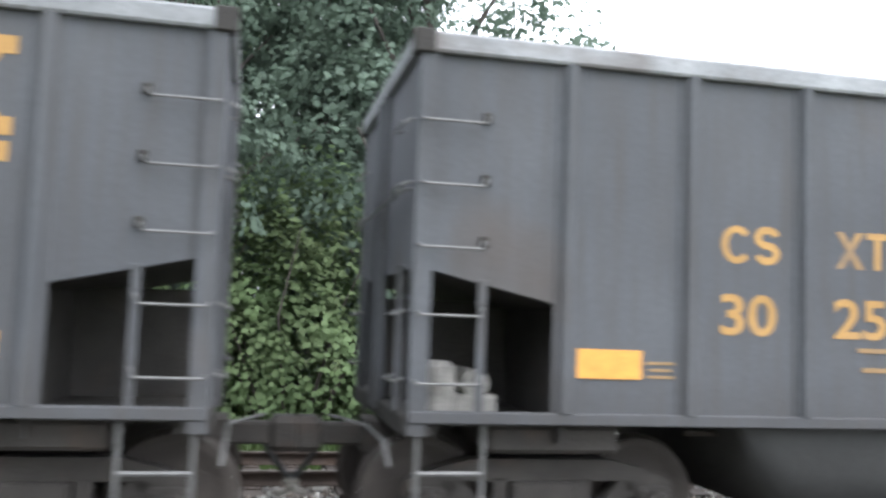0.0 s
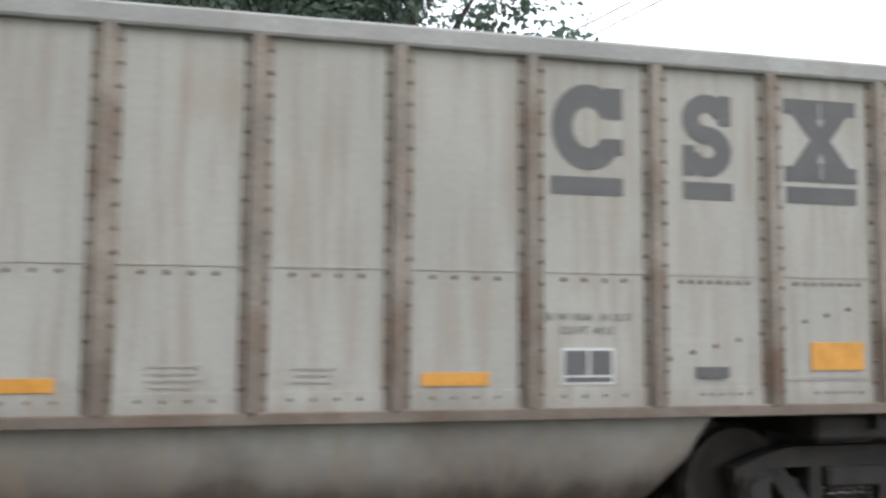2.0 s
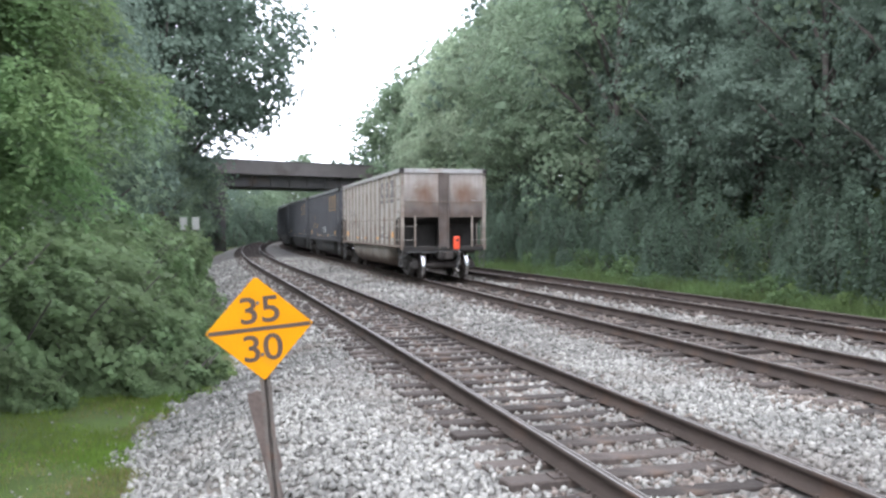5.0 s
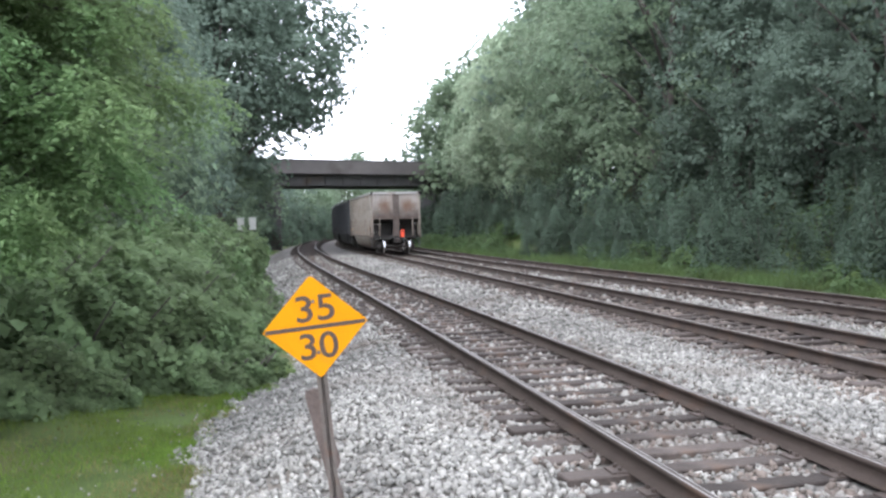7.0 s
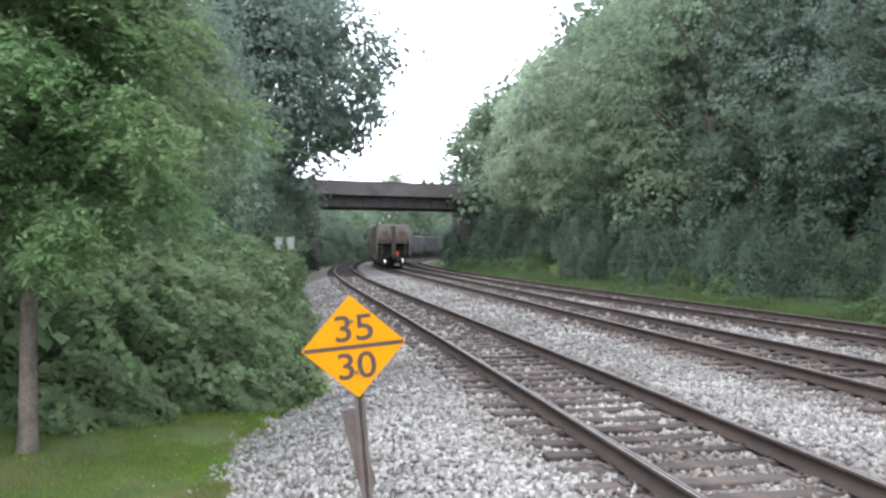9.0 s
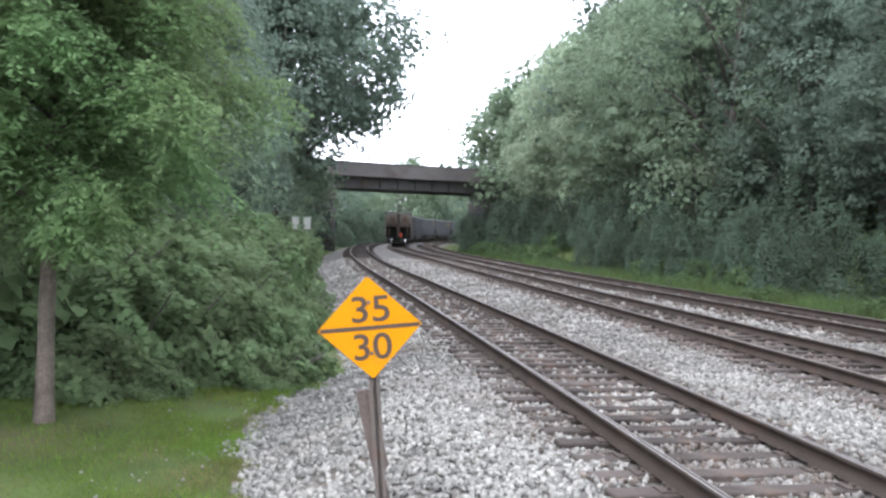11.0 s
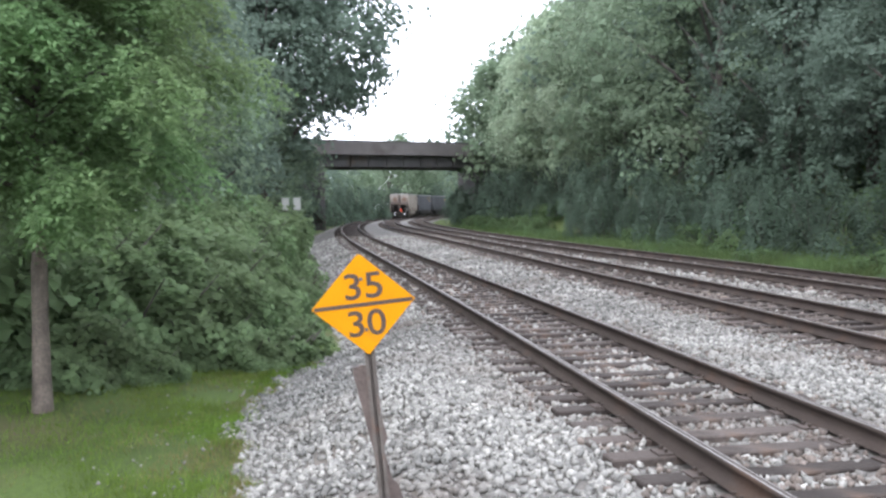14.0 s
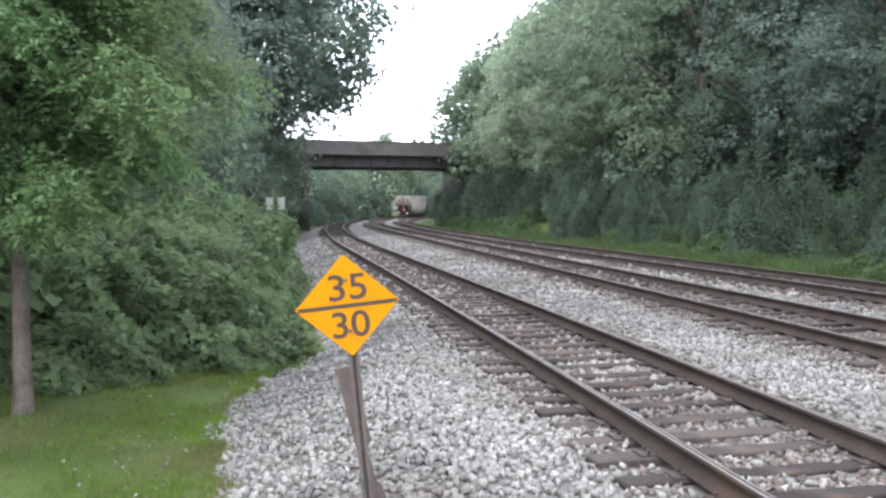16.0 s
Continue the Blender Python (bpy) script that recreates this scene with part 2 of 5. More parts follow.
M_post = material("weathered_steel_post", (0.13, 0.11, 0.095), 0.75, 0.3, 0.2, 8, 50, 0.3, (0.17, 0.09, 0.06), 0.35)
M_plank = material("rusty_brown_stake", (0.12, 0.092, 0.08), 0.9, 0, 0.25, 5, 30, 0.5)
M_orange = material("red_orange_plastic", (0.8, 0.085, 0.03), 0.5, 0, 0.06, 5, 40, 0.05)
M_black = material("black_rubber", (0.03, 0.03, 0.03), 0.7, 0, 0.1, 10, 50, 0.1)
M_concrete = material("stained_bridge_concrete", (0.15, 0.135, 0.128), 0.9, 0, 0.15, 0.5, 12, 0.4, (0.08, 0.065, 0.056), 0.3)
M_girder = material("dark_bridge_girder", (0.085, 0.08, 0.078), 0.75, 0.2, 0.2, 0.6, 14, 0.3, (0.1, 0.07, 0.05), 0.3)
M_box = material("pale_cabinet_paint", (0.4, 0.4, 0.37), 0.6, 0, 0.1, 3, 30, 0.1)
M_cable = material("black_cable_sheath", (0.03, 0.03, 0.032), 0.6, 0, 0.1, 5, 40, 0.05)
M_bollard = material("faded_yellow_bollard_paint", (0.62, 0.55, 0.3), 0.6, 0, 0.12, 4, 40, 0.1)


# ---- mesh helpers ----
def solid(name, bm, mat, smooth=False):
    me = bpy.data.meshes.new(name)
    if smooth:
        for f in bm.faces:
            f.smooth = True
    bm.to_mesh(me)
    bm.free()
    for m in (mat if isinstance(mat, (list, tuple)) else [mat]):
        me.materials.append(m)
    return me


def part(name, bm, mat, parent, label="", smooth=False):
    ob = new(name, bm if isinstance(bm, bpy.types.Mesh) else solid(name, bm, mat, smooth))
    ob.parent = parent
    return tagged(ob, label)


def thing(name, label, category, m=None, group="", kind=""):
    ob = new(name)
    ob.empty_display_size = 0.2
    if m is not None:
        ob.matrix_world = m
    return tagged(ob, label, category, group, kind)


def box(bm, x0, y0, z0, x1, y1, z1, bevel=0.0, turn=None):
    """A box between two corners, with its edges broken."""
    r = bmesh.ops.create_cube(bm, size=1)
    vs = r["verts"]
    m = Matrix.Translation(((x0 + x1) / 2, (y0 + y1) / 2, (z0 + z1) / 2)) @ (turn or Matrix()) @ Matrix.Diagonal((abs(x1 - x0), abs(y1 - y0), abs(z1 - z0), 1))
    bmesh.ops.transform(bm, matrix=m, verts=vs)
    if bevel:
        es = list({e for v in vs for e in v.link_edges})
        bmesh.ops.bevel(bm, geom=es, offset=bevel, segments=1, affect="EDGES", profile=0.7)
    return bm


def new_box(*a, **k):
    return box(bmesh.new(), *a, **k)


def prism(bm, outline, lo, hi, axis="y"):
    """A flat outline carried from lo to hi along an axis; outline points are the other two coordinates in order."""
    def at(a, b, c):
        return {"x": (c, a, b), "y": (a, c, b), "z": (a, b, c)}[axis]
    lower = [bm.verts.new(at(a, b, lo)) for a, b in outline]
    upper = [bm.verts.new(at(a, b, hi)) for a, b in outline]
    n = len(outline)
    for i in range(n):
        bm.faces.new((lower[i], lower[(i + 1) % n], upper[(i + 1) % n], upper[i]))
    bm.faces.new(lower[::-1])
    bm.faces.new(upper)
    bmesh.ops.recalc_face_normals(bm, faces=bm.faces)
    return bm


def tube(bm, points, radii, sides=8, cap=True):
    """A round bar along points, with its own radius at each."""
    pts = [Vector(p) for p in points]
    if isinstance(radii, (int, float)):
        radii = [radii] * len(pts)
    rings = []
    for i, p in enumerate(pts):
        d = (pts[min(i + 1, len(pts) - 1)] - pts[max(i - 1, 0)]).normalized()
        u = d.cross(Vector((0, 0, 1)))
        u = u.normalized() if u.length > 1e-3 else Vector((1, 0, 0))
        w = d.cross(u)
        rings.append([bm.verts.new(p + radii[i] * (u * math.cos(a) + w * math.sin(a))) for a in (2 * math.pi * k / sides for k in range(sides))])
    for a, b in zip(rings, rings[1:]):
        for k in range(sides):
            bm.faces.new((a[k], a[(k + 1) % sides], b[(k + 1) % sides], b[k]))
    if cap:
        bm.faces.new(rings[0][::-1])
        bm.faces.new(rings[-1])
    return bm


def quick_mesh(name, verts, faces, mat):
    """A mesh from arrays of vertices and equal-sided faces."""
    me = bpy.data.meshes.new(name)
    k = faces.shape[1]
    me.vertices.add(len(verts))
    me.vertices.foreach_set("co", np.asarray(verts, dtype=np.float32).ravel())
    me.loops.add(faces.size)
    me.loops.foreach_set("vertex_index", faces.astype(np.int32).ravel())
    me.polygons.add(len(faces))
    me.polygons.foreach_set("loop_start", np.arange(0, faces.size, k, dtype=np.int32))
    me.update(calc_edges=True)
    for m in (mat if isinstance(mat, (list, tuple)) else [mat]):
        me.materials.append(m)
    return me


def letters(name, text, x, y, z, height, width, mat, parent, depth=0.004, face=(90, 0, 180), label="", bold=0.0):
    """Raised lettering from the built-in font, its middle at x, z on a face at y, fitted to width and height."""
    c = bpy.data.curves.new(name, "FONT")
    c.body, c.align_x, c.align_y, c.extrude, c.offset = text, "CENTER", "CENTER", 0.5, bold
    tmp = bpy.data.objects.new(name, c)
    scene.collection.objects.link(tmp)
    me = bpy.data.meshes.new_from_object(tmp.evaluated_get(bpy.context.evaluated_depsgraph_get()))
    bpy.data.objects.remove(tmp)
    co = np.array([v.co for v in me.vertices])
    lo, hi = co.min(0), co.max(0)
    co = (co - (lo + hi) / 2) / (hi - lo) * np.array((width, height, depth))
    me.vertices.foreach_set("co", co.astype(np.float32).ravel())
    me.materials.clear()
    me.materials.append(mat)
    me.update()
    ob = part(name, me, mat, parent, label)
    ob.matrix_basis = pose(x, y, z, *face)
    return ob


# ---- tracks: plan lines as distance along (towards -x) and offset to the side (y) ----
def plan_line(points):
    p, y = np.array(points, float).T
    d = np.arange(p[0], p[-1] + 0.01, 0.5)
    v = np.interp(d, p, y)
    k = np.ones(25) / 25
    for _ in range(2):
        v = np.convolve(np.pad(v, 12, mode="reflect", reflect_type="odd"), k, "valid")
    along = np.concatenate(([0], np.cumsum(np.hypot(np.diff(d), np.diff(v)))))
    return d, v, along - np.interp(0, d, along)


LINE_1 = plan_line([(-90, 3.76), (0, 3.56), (10, 3.42), (28, 2.94), (46, 2.36), (60, 2.21), (75, 2.36), (90, 2.96), (105, 3.96), (120, 5.46), (150, 10.16), (170, 15.76), (190, 23.86), (210, 34.26), (235, 49.66), (260, 67.56)])
LINE_2 = plan_line([(-90, 7.91), (0, 7.86), (15, 7.74), (36, 7.56), (56, 7.26), (79, 6.96), (95, 7.26), (120, 9.06), (150, 14.06), (170, 19.86), (190, 28.06), (210, 38.56), (235, 54.06), (260, 72.06)])
LINE_3 = plan_line([(-90, 11.825), (0, 11.725), (15, 11.675), (22, 11.425), (38, 10.525), (55, 10.125), (72, 10.025), (94, 10.825), (120, 12.825), (150, 18.025), (170, 24.025), (190, 32.225), (210, 42.825), (235, 58.525), (260, 77.025)])


def on_line(line, s):
    """Place and heading at s metres along a track."""
    d, v, along = line
    p, q = np.interp((s - 0.5, s + 0.5), along, d)
    a, b = np.interp((s - 0.5, s + 0.5), along, v)
    return Vector((-(p + q) / 2, (a + b) / 2, 0)), math.atan2(b - a, -(q - p))


def smoothstep(a, b, v):
    t = np.clip((v - a) / (b - a), 0, 1)
    return t * t * (3 - 2 * t)


def bed_edges(p):
    """The two edges of the ballast at a distance along."""
    left = np.interp(p, LINE_1[0], LINE_1[1]) - 3.66 - 0.75 * smoothstep(-2, 5, p) * (1 - smoothstep(9, 16.5, p)) + 0.55 * smoothstep(10, 18, p) + 0.07 * np.sin(4.3 * p) + 0.05 * np.sin(9.7 * p + 1)
    right = np.interp(p, LINE_3[0], LINE_3[1]) + 1.75
    return left, right


def ground_height(x, y):
    """Height of the lie of the land: shoulder, ditch and wooded bank."""
    p = -x
    left, right = bed_edges(p)
    h = -0.62 + 0.06 * np.sin(x * 0.7) * np.cos(y * 0.9)
    bank = smoothstep(right + 1.5, right + 16, y) * 5.5 * smoothstep(-6, 8, p)
    leftbank = smoothstep(3, 22, left - y) * 2.0 * smoothstep(6, 30, p)
    under = smoothstep(left - 0.1, left + 1.0, y) * (1 - smoothstep(right - 1.0, right + 0.1, y))
    fade = 1 - smoothstep(230, 280, np.abs(x))
    return h + (bank + leftbank) * fade - 0.25 * under


def bed_height(x, y):
    left, right = bed_edges(-x)
    rise = smoothstep(left, left + 2.1, y) * (1 - smoothstep(right - 1.1, right, y))
    hump = 0.07 * np.exp(-((y - (left + 5.6)) / 0.7) ** 2)
    return -0.68 + 0.45 * rise + 0.012 * np.sin(3.1 * x + 2.3 * y) * rise + hump * 0.6


def build_ground():
    xs = np.concatenate((-np.geomspace(1500, 60, 22), np.arange(-58, 30, 1.0), np.geomspace(31, 1500, 22)))
    ys = np.concatenate((-np.geomspace(1500, 32, 18), np.arange(-30, 48, 1.0), np.geomspace(50, 1500, 20)))
    gx, gy = np.meshgrid(xs, ys, indexing="ij")
    v = np.stack((gx, gy, ground_height(gx, gy)), -1).reshape(-1, 3)
    n = len(ys)
    i, j = np.meshgrid(np.arange(len(xs) - 1), np.arange(n - 1), indexing="ij")
    a = (i * n + j).ravel()
    me = quick_mesh("ground", v, np.stack((a, a + n, a + n + 1, a + 1), -1), M_grass_soil)
    me.polygons.foreach_set("use_smooth", np.ones(len(me.polygons), bool))
    tagged(new("ground", me), "grassy soil verge and wooded bank beside the railway", "ground", kind="structure")
    ps = np.concatenate((np.arange(-60, -6, 0.75), np.arange(-6, 20, 0.2), np.arange(20, 252, 0.75)))
    left, right = bed_edges(ps)
    cols = 34
    t = np.linspace(0, 1, cols)
    yy = left[:, None] + (right - left)[:, None] * t
    xx = np.repeat(-ps[:, None], cols, 1)
    v = np.stack((xx, yy, bed_height(xx, yy)), -1).reshape(-1, 3)
    i, j = np.meshgrid(np.arange(len(ps) - 1), np.arange(cols - 1), indexing="ij")
    a = (i * cols + j).ravel()
    me = quick_mesh("ballast_bed", v, np.stack((a, a + 1, a + cols + 1, a + cols), -1), M_ballast)
    me.polygons.foreach_set("use_smooth", np.ones(len(me.polygons), bool))
    tagged(new("ballast_bed", me), "grey crushed-stone ballast bed under three tracks", "ballast", kind="structure")


def scatter_stones():
    """Loose crushed stone over the bed, finer near the verge where one stands."""
    rng = np.random.default_rng(5)
    xs, ys, size = [], [], []
    for x0, x1, n, s in ((-17, 9, 78000, 0.037), (-60, -17, 21000, 0.06)):
        x = rng.uniform(x0, x1, n)
        if x0 == -17:
            x = np.where(rng.random(n) < 0.45, rng.uniform(-12, -2.6, n), x)
        left, right = bed_edges(-x)
        u = rng.random(n)
        y = left - 0.15 + (right - left + 0.1) * u
        xs.append(x), ys.append(y), size.append(s * rng.uniform(0.55, 1.35, n))
    # strays kicked out on to the grass
    x = rng.uniform(-14, -2.5, 260)
    xs.append(x), ys.append(bed_edges(-x)[0] - 0.1 - rng.exponential(0.5, 260)), size.append(0.022 * rng.uniform(0.5, 1.3, 260))
    x, y, s = map(np.concatenate, (xs, ys, size))
    keep = np.ones(len(x), bool)
    for line in (LINE_1, LINE_2, LINE_3):
        off = y - np.interp(-x, line[0], line[1])
        keep &= np.abs(np.abs(off) - 0.7525) > 0.12
        on_tie = (np.abs(off) < 1.3) & (np.abs(((-x) / 0.54 + 0.5) % 1 - 0.5) * 0.54 < 0.115)
        keep &= ~on_tie | (rng.random(len(x)) < 0.05)
    x, y, s = x[keep], y[keep], s[keep]
    brown = np.zeros(len(x), bool)
    for line, reach, share in ((LINE_1, 1.25, 0.5), (LINE_2, 1.5, 0.85), (LINE_3, 1.4, 0.8)):
        off = np.abs(y - np.interp(-x, line[0], line[1]) + rng.normal(0, 0.2, len(x)))
        brown |= (off < reach) & (rng.random(len(x)) < share)
    n = len(x)
    base = np.array([(1, 0, 0), (0, 1, 0), (-1, 0, 0), (0, -1, 0), (0.1, 0.1, 0.85), (-0.1, 0, -0.8)])
    v = base[None] * rng.uniform(0.6, 1.3, (n, 6, 3)) + rng.normal(0, 0.18, (n, 6, 3))
    ax = rng.normal(size=(n, 4))
    ax /= np.linalg.norm(ax, axis=1)[:, None]
    w, a, b, c = ax.T
    rot = np.stack((1 - 2 * (b * b + c * c), 2 * (a * b - c * w), 2 * (a * c + b * w), 2 * (a * b + c * w), 1 - 2 * (a * a + c * c), 2 * (b * c - a * w), 2 * (a * c - b * w), 2 * (b * c + a * w), 1 - 2 * (a * a + b * b)), -1).reshape(n, 3, 3)
    v = np.einsum("nij,nkj->nki", rot, v) * s[:, None, None]
    v += np.stack((x, y, np.where(y > bed_edges(-x)[0] - 0.2, bed_height(x, y), ground_height(x, y)) + s * 0.35), -1)[:, None]
    f = np.array([(0, 1, 4), (1, 2, 4), (2, 3, 4), (3, 0, 4), (1, 0, 5), (2, 1, 5), (3, 2, 5), (0, 3, 5)])
    for some, paint, label in ((~brown, M_stone, "loose pale grey crushed ballast stones"), (brown, M_stonebrown, "brown dust-stained ballast stones between the rails")):
        k = int(some.sum())
        faces = (f[None] + (np.arange(k) * 6)[:, None, None]).reshape(-1, 3)
        tagged(new("ballast_stones", quick_mesh("ballast_stones", v[some].reshape(-1, 3), faces, paint)), label, "gravel", kind="stuff")


RAIL_SECTION = [(-0.07, -0.17), (0.07, -0.17), (0.07, -0.158), (0.012, -0.135), (0.009, -0.05), (0.034, -0.038), (0.036, -0.006), (0.028, 0.0), (0.015, 0.001), (-0.015, 0.001), (-0.028, 0.0), (-0.036, -0.006), (-0.034, -0.038), (-0.009, -0.05), (-0.012, -0.135), (-0.07, -0.158)]


def build_track(line, label, near, far):
    """Two rails swept along a plan line, on wooden ties with steel plates."""
    track = thing("railway_track", label, "railway track", kind="structure", group="railway tracks")
    stops = np.concatenate((np.arange(-58, 130, 2.0), np.arange(130, 250, 4.0)))
    for side in (-0.7525, 0.7525):
        verts, k = [], len(RAIL_SECTION)
        for s in stops:
            c, a = on_line(line, s)
            across = Vector((math.sin(a), -math.cos(a), 0))
            verts += [c + across * (side + u) + Vector((0, 0, w)) for u, w in RAIL_SECTION]
        verts = np.array(verts)
        i, j = np.meshgrid(np.arange(len(stops) - 1), np.arange(k), indexing="ij")
        faces = np.stack((i * k + j, i * k + (j + 1) % k, (i + 1) * k + (j + 1) % k, (i + 1) * k + j), -1).reshape(-1, 4)
        me = quick_mesh("rail", verts, faces, [M_rail, M_railtop, M_railedge])
        me.polygons.foreach_set("material_index", np.select([j.ravel() == 8, (j.ravel() == 7) | (j.ravel() == 9)], [1, 2], 0).astype(np.int32))
        part("rail", me, None, track)
    tie_bm = new_box(-0.115, -1.3, -0.36, 0.115, 1.3, -0.178, bevel=0.012)
    for v in tie_bm.verts:
        v.co += Vector((noise.noise(v.co * 5), noise.noise(v.co * 7 + Vector((3, 0, 0))), noise.noise(v.co * 6))) * 0.012
    tie = solid("tie", tie_bm, M_tie)
    plate_bm = bmesh.new()
    for side in (-0.7525, 0.7525):
        box(plate_bm, -0.09, side - 0.17, -0.178, 0.09, side + 0.17, -0.163)
        for e, q in ((-0.05, -0.095), (0.05, 0.095), (0.05, -0.095), (-0.05, 0.095)):
            box(plate_bm, e - 0.012, side + q - 0.012, -0.165, e + 0.012, side + q + 0.012, -0.135)
    plates = solid("tie_plate", plate_bm, M_plate)
    rest = []
    for i in range(int(-40 / 0.54), int(200 / 0.54)):
        c, a = on_line(line, i * 0.54)
        m = Matrix.Translation(c) @ Matrix.Rotation(a + random.gauss(0, 0.012), 4, "Z") @ Matrix.Translation((random.gauss(0, 0.012), random.gauss(0, 0.03), random.uniform(-0.014, 0.006)))
        if near <= i * 0.54 <= far:
            ob = part("tie", tie, None, track)
            ob.matrix_basis = m
            if i * 0.54 < 26:
                pl = part("tie_plate", plates, None, ob)
        else:
            rest.append(m)
    corners = np.array([(sx * 0.115, sy * 1.3, sz) for sz in (-0.36, -0.178) for sx, sy in ((-1, -1), (1, -1), (1, 1), (-1, 1))])
    vv = np.concatenate([(np.array(m.to_3x3()) @ corners.T).T + np.array(m.translation) for m in rest])
    f = np.array([(4, 5, 6, 7), (0, 1, 5, 4), (1, 2, 6, 5), (2, 3, 7, 6), (3, 0, 4, 7)])
    ff = (f[None] + (np.arange(len(rest)) * 8)[:, None, None]).reshape(-1, 4)
    ob = part("ties_beyond", quick_mesh("ties_beyond", vv, ff, M_tie), None, track, "further wooden ties")
    tagged(ob, kind="stuff")


build_ground()
scatter_stones()
build_track(LINE_1, "rusty steel rails on weathered wooden ties in pale ballast", -8, 62)
build_track(LINE_2, "middle track with rusty rails on ballast-buried ties", -8, 48)
build_track(LINE_3, "far track with dark rusty rails beside the weeds", -8, 48)


# ---- the overbridge ----
def build_bridge():
    br = thing("road_bridge", "low road bridge with stained concrete fascia over dark girders", "bridge", kind="structure")
    a, b = Vector((-100.0, -14.0, 0)), Vector((-121.0, 36.0, 0))
    d = (b - a).normalized()
    m = Matrix.Translation(a) @ Matrix.Rotation(math.atan2(d.y, d.x), 4, "Z")
    length, wide = (b - a).length, 8.5
    deck = part("deck", new_box(0, -wide, 7.75, length, 0, 8.15), M_concrete, br)
    for k in range(5):
        y = -0.35 - k * (wide - 0.7) / 4
        bm = bmesh.new()
        prism(bm, [(y - 0.22, 6.3), (y + 0.22, 6.3), (y + 0.22, 6.36), (y + 0.03, 6.36), (y + 0.03, 7.69), (y + 0.22, 7.69), (y + 0.22, 7.75), (y - 0.22, 7.75), (y - 0.22, 7.69), (y - 0.03, 7.69), (y - 0.03, 6.36), (y - 0.22, 6.36)], 0, length, "x")
        if k in (0, 4):
            for s in range(1, int(length / 2.2)):
                box(bm, s * 2.2 - 0.015, y - 0.2, 6.36, s * 2.2 + 0.015, y + 0.2, 7.69)
        part("girder", bm, M_girder, br)
    for y0, y1 in ((-0.02, 0.28), (-wide - 0.28, -wide + 0.02)):
        bm = bmesh.new()
        prism(bm, [(y0, 7.6), (y1, 7.6), (y1, 8.5), (y1 + 0.03 * (1 if y1 > 0 else 0), 8.55), (y1, 9.05), (y0, 9.05)], 0, length, "x")
        part("parapet", bm, M_concrete, br)
        part("coping", new_box(0, y0 - 0.05, 9.05, length, y1 + 0.05, 9.17, bevel=0.02), M_girder, br, "dark coping")
    for u0, u1 in ((0, 12.2), (34.2, length)):
        part("abutment", new_box(u0, -wide, -1.5, u1, -0.05, 6.28, bevel=0.05), M_girder, br)
    for o in br.children:
        o.matrix_basis = m


build_bridge()


# ---- coal gondola cars: x forward, y to the left, z up from the rail ----
HALF, FACE, PITCH, TOP = 6.91, 1.5, 15.15, 3.84
RIBS = [1.13 + 0.9633 * i for i in range(13)]  # metres from the rear
LEFT_FACE = FACE + 0.004


def along(u):
    return u - HALF


def wheel_mesh():
    bm = bmesh.new()
    prof = [(0.0, 0.06), (0.1, 0.06), (0.16, 0.03), (0.34, 0.035), (0.4, 0.065), (0.455, 0.065), (0.457, -0.035), (0.485, -0.045), (0.488, -0.07), (0.4, -0.07), (0.36, -0.03), (0.16, -0.035), (0.1, -0.07), (0.0, -0.07)]
    seg, rings = 32, []
    for r, y in prof:
        rings.append([bm.verts.new((max(r, 0.004) * math.cos(q), y, max(r, 0.004) * math.sin(q))) for q in (2 * math.pi * k / seg for k in range(seg))])
    for i, (a, b) in enumerate(zip(rings, rings[1:])):
        for k in range(seg):
            f = bm.faces.new((a[k], a[(k + 1) % seg], b[(k + 1) % seg], b[k]))
            f.material_index = 1 if i == 5 else 0
            f.smooth = i not in (4, 5)
    # lifting holes and chalk spot, so that the turning shows
    for q in (0.4, 2.5):
        box(bm, 0.26 * math.cos(q) - 0.03, 0.03, 0.26 * math.sin(q) - 0.03, 0.26 * math.cos(q) + 0.03, 0.045, 0.26 * math.sin(q) + 0.03)
    bmesh.ops.recalc_face_normals(bm, faces=bm.faces)
    return solid("wheel", bm, [M_wheel, M_tread])


WHEEL = wheel_mesh()


def axle_mesh():
    bm = tube(bmesh.new(), [(0, -1.0, 0), (0, -0.8, 0), (0, -0.79, 0), (0, 0.79, 0), (0, 0.8, 0), (0, 1.0, 0)], [0.07, 0.07, 0.09, 0.09, 0.07, 0.07], 12)
    return solid("axle", bm, M_wheel, True)


AXLE = axle_mesh()


def sideframe_mesh():
    """Cast side frame: arched top bar, sloping legs to a low spring seat, two window holes, journal boxes."""
    bm = bmesh.new()
    t0, t1 = -0.08, 0.08
    prism(bm, [(-1.05, 0.5), (-0.72, 0.5), (-0.62, 0.62), (0.62, 0.62), (0.72, 0.5), (1.05, 0.5), (1.05, 0.62), (0.8, 0.72), (0.55, 0.78), (-0.55, 0.78), (-0.8, 0.72), (-1.05, 0.62)], t0, t1)
    for s in (-1, 1):
        prism(bm, [(s * 0.78, 0.62), (s * 0.62, 0.62), (s * 0.3, 0.26), (s * 0.38, 0.16), (s * 0.5, 0.2)], t0, t1)
        prism(bm, [(s * 0.38, 0.64), (s * 0.27, 0.64), (s * 0.27, 0.22), (s * 0.38, 0.22)], t0, t1)
    box(bm, -0.42, t0 - 0.03, 0.13, 0.42, t1 + 0.03, 0.25, bevel=0.02)
    box(bm, -0.25, t0 - 0.05, 0.46, 0.25, t1 + 0.06, 0.62, bevel=0.02)
    return solid("sideframe", bm, M_truck)


SIDEFRAME = sideframe_mesh()


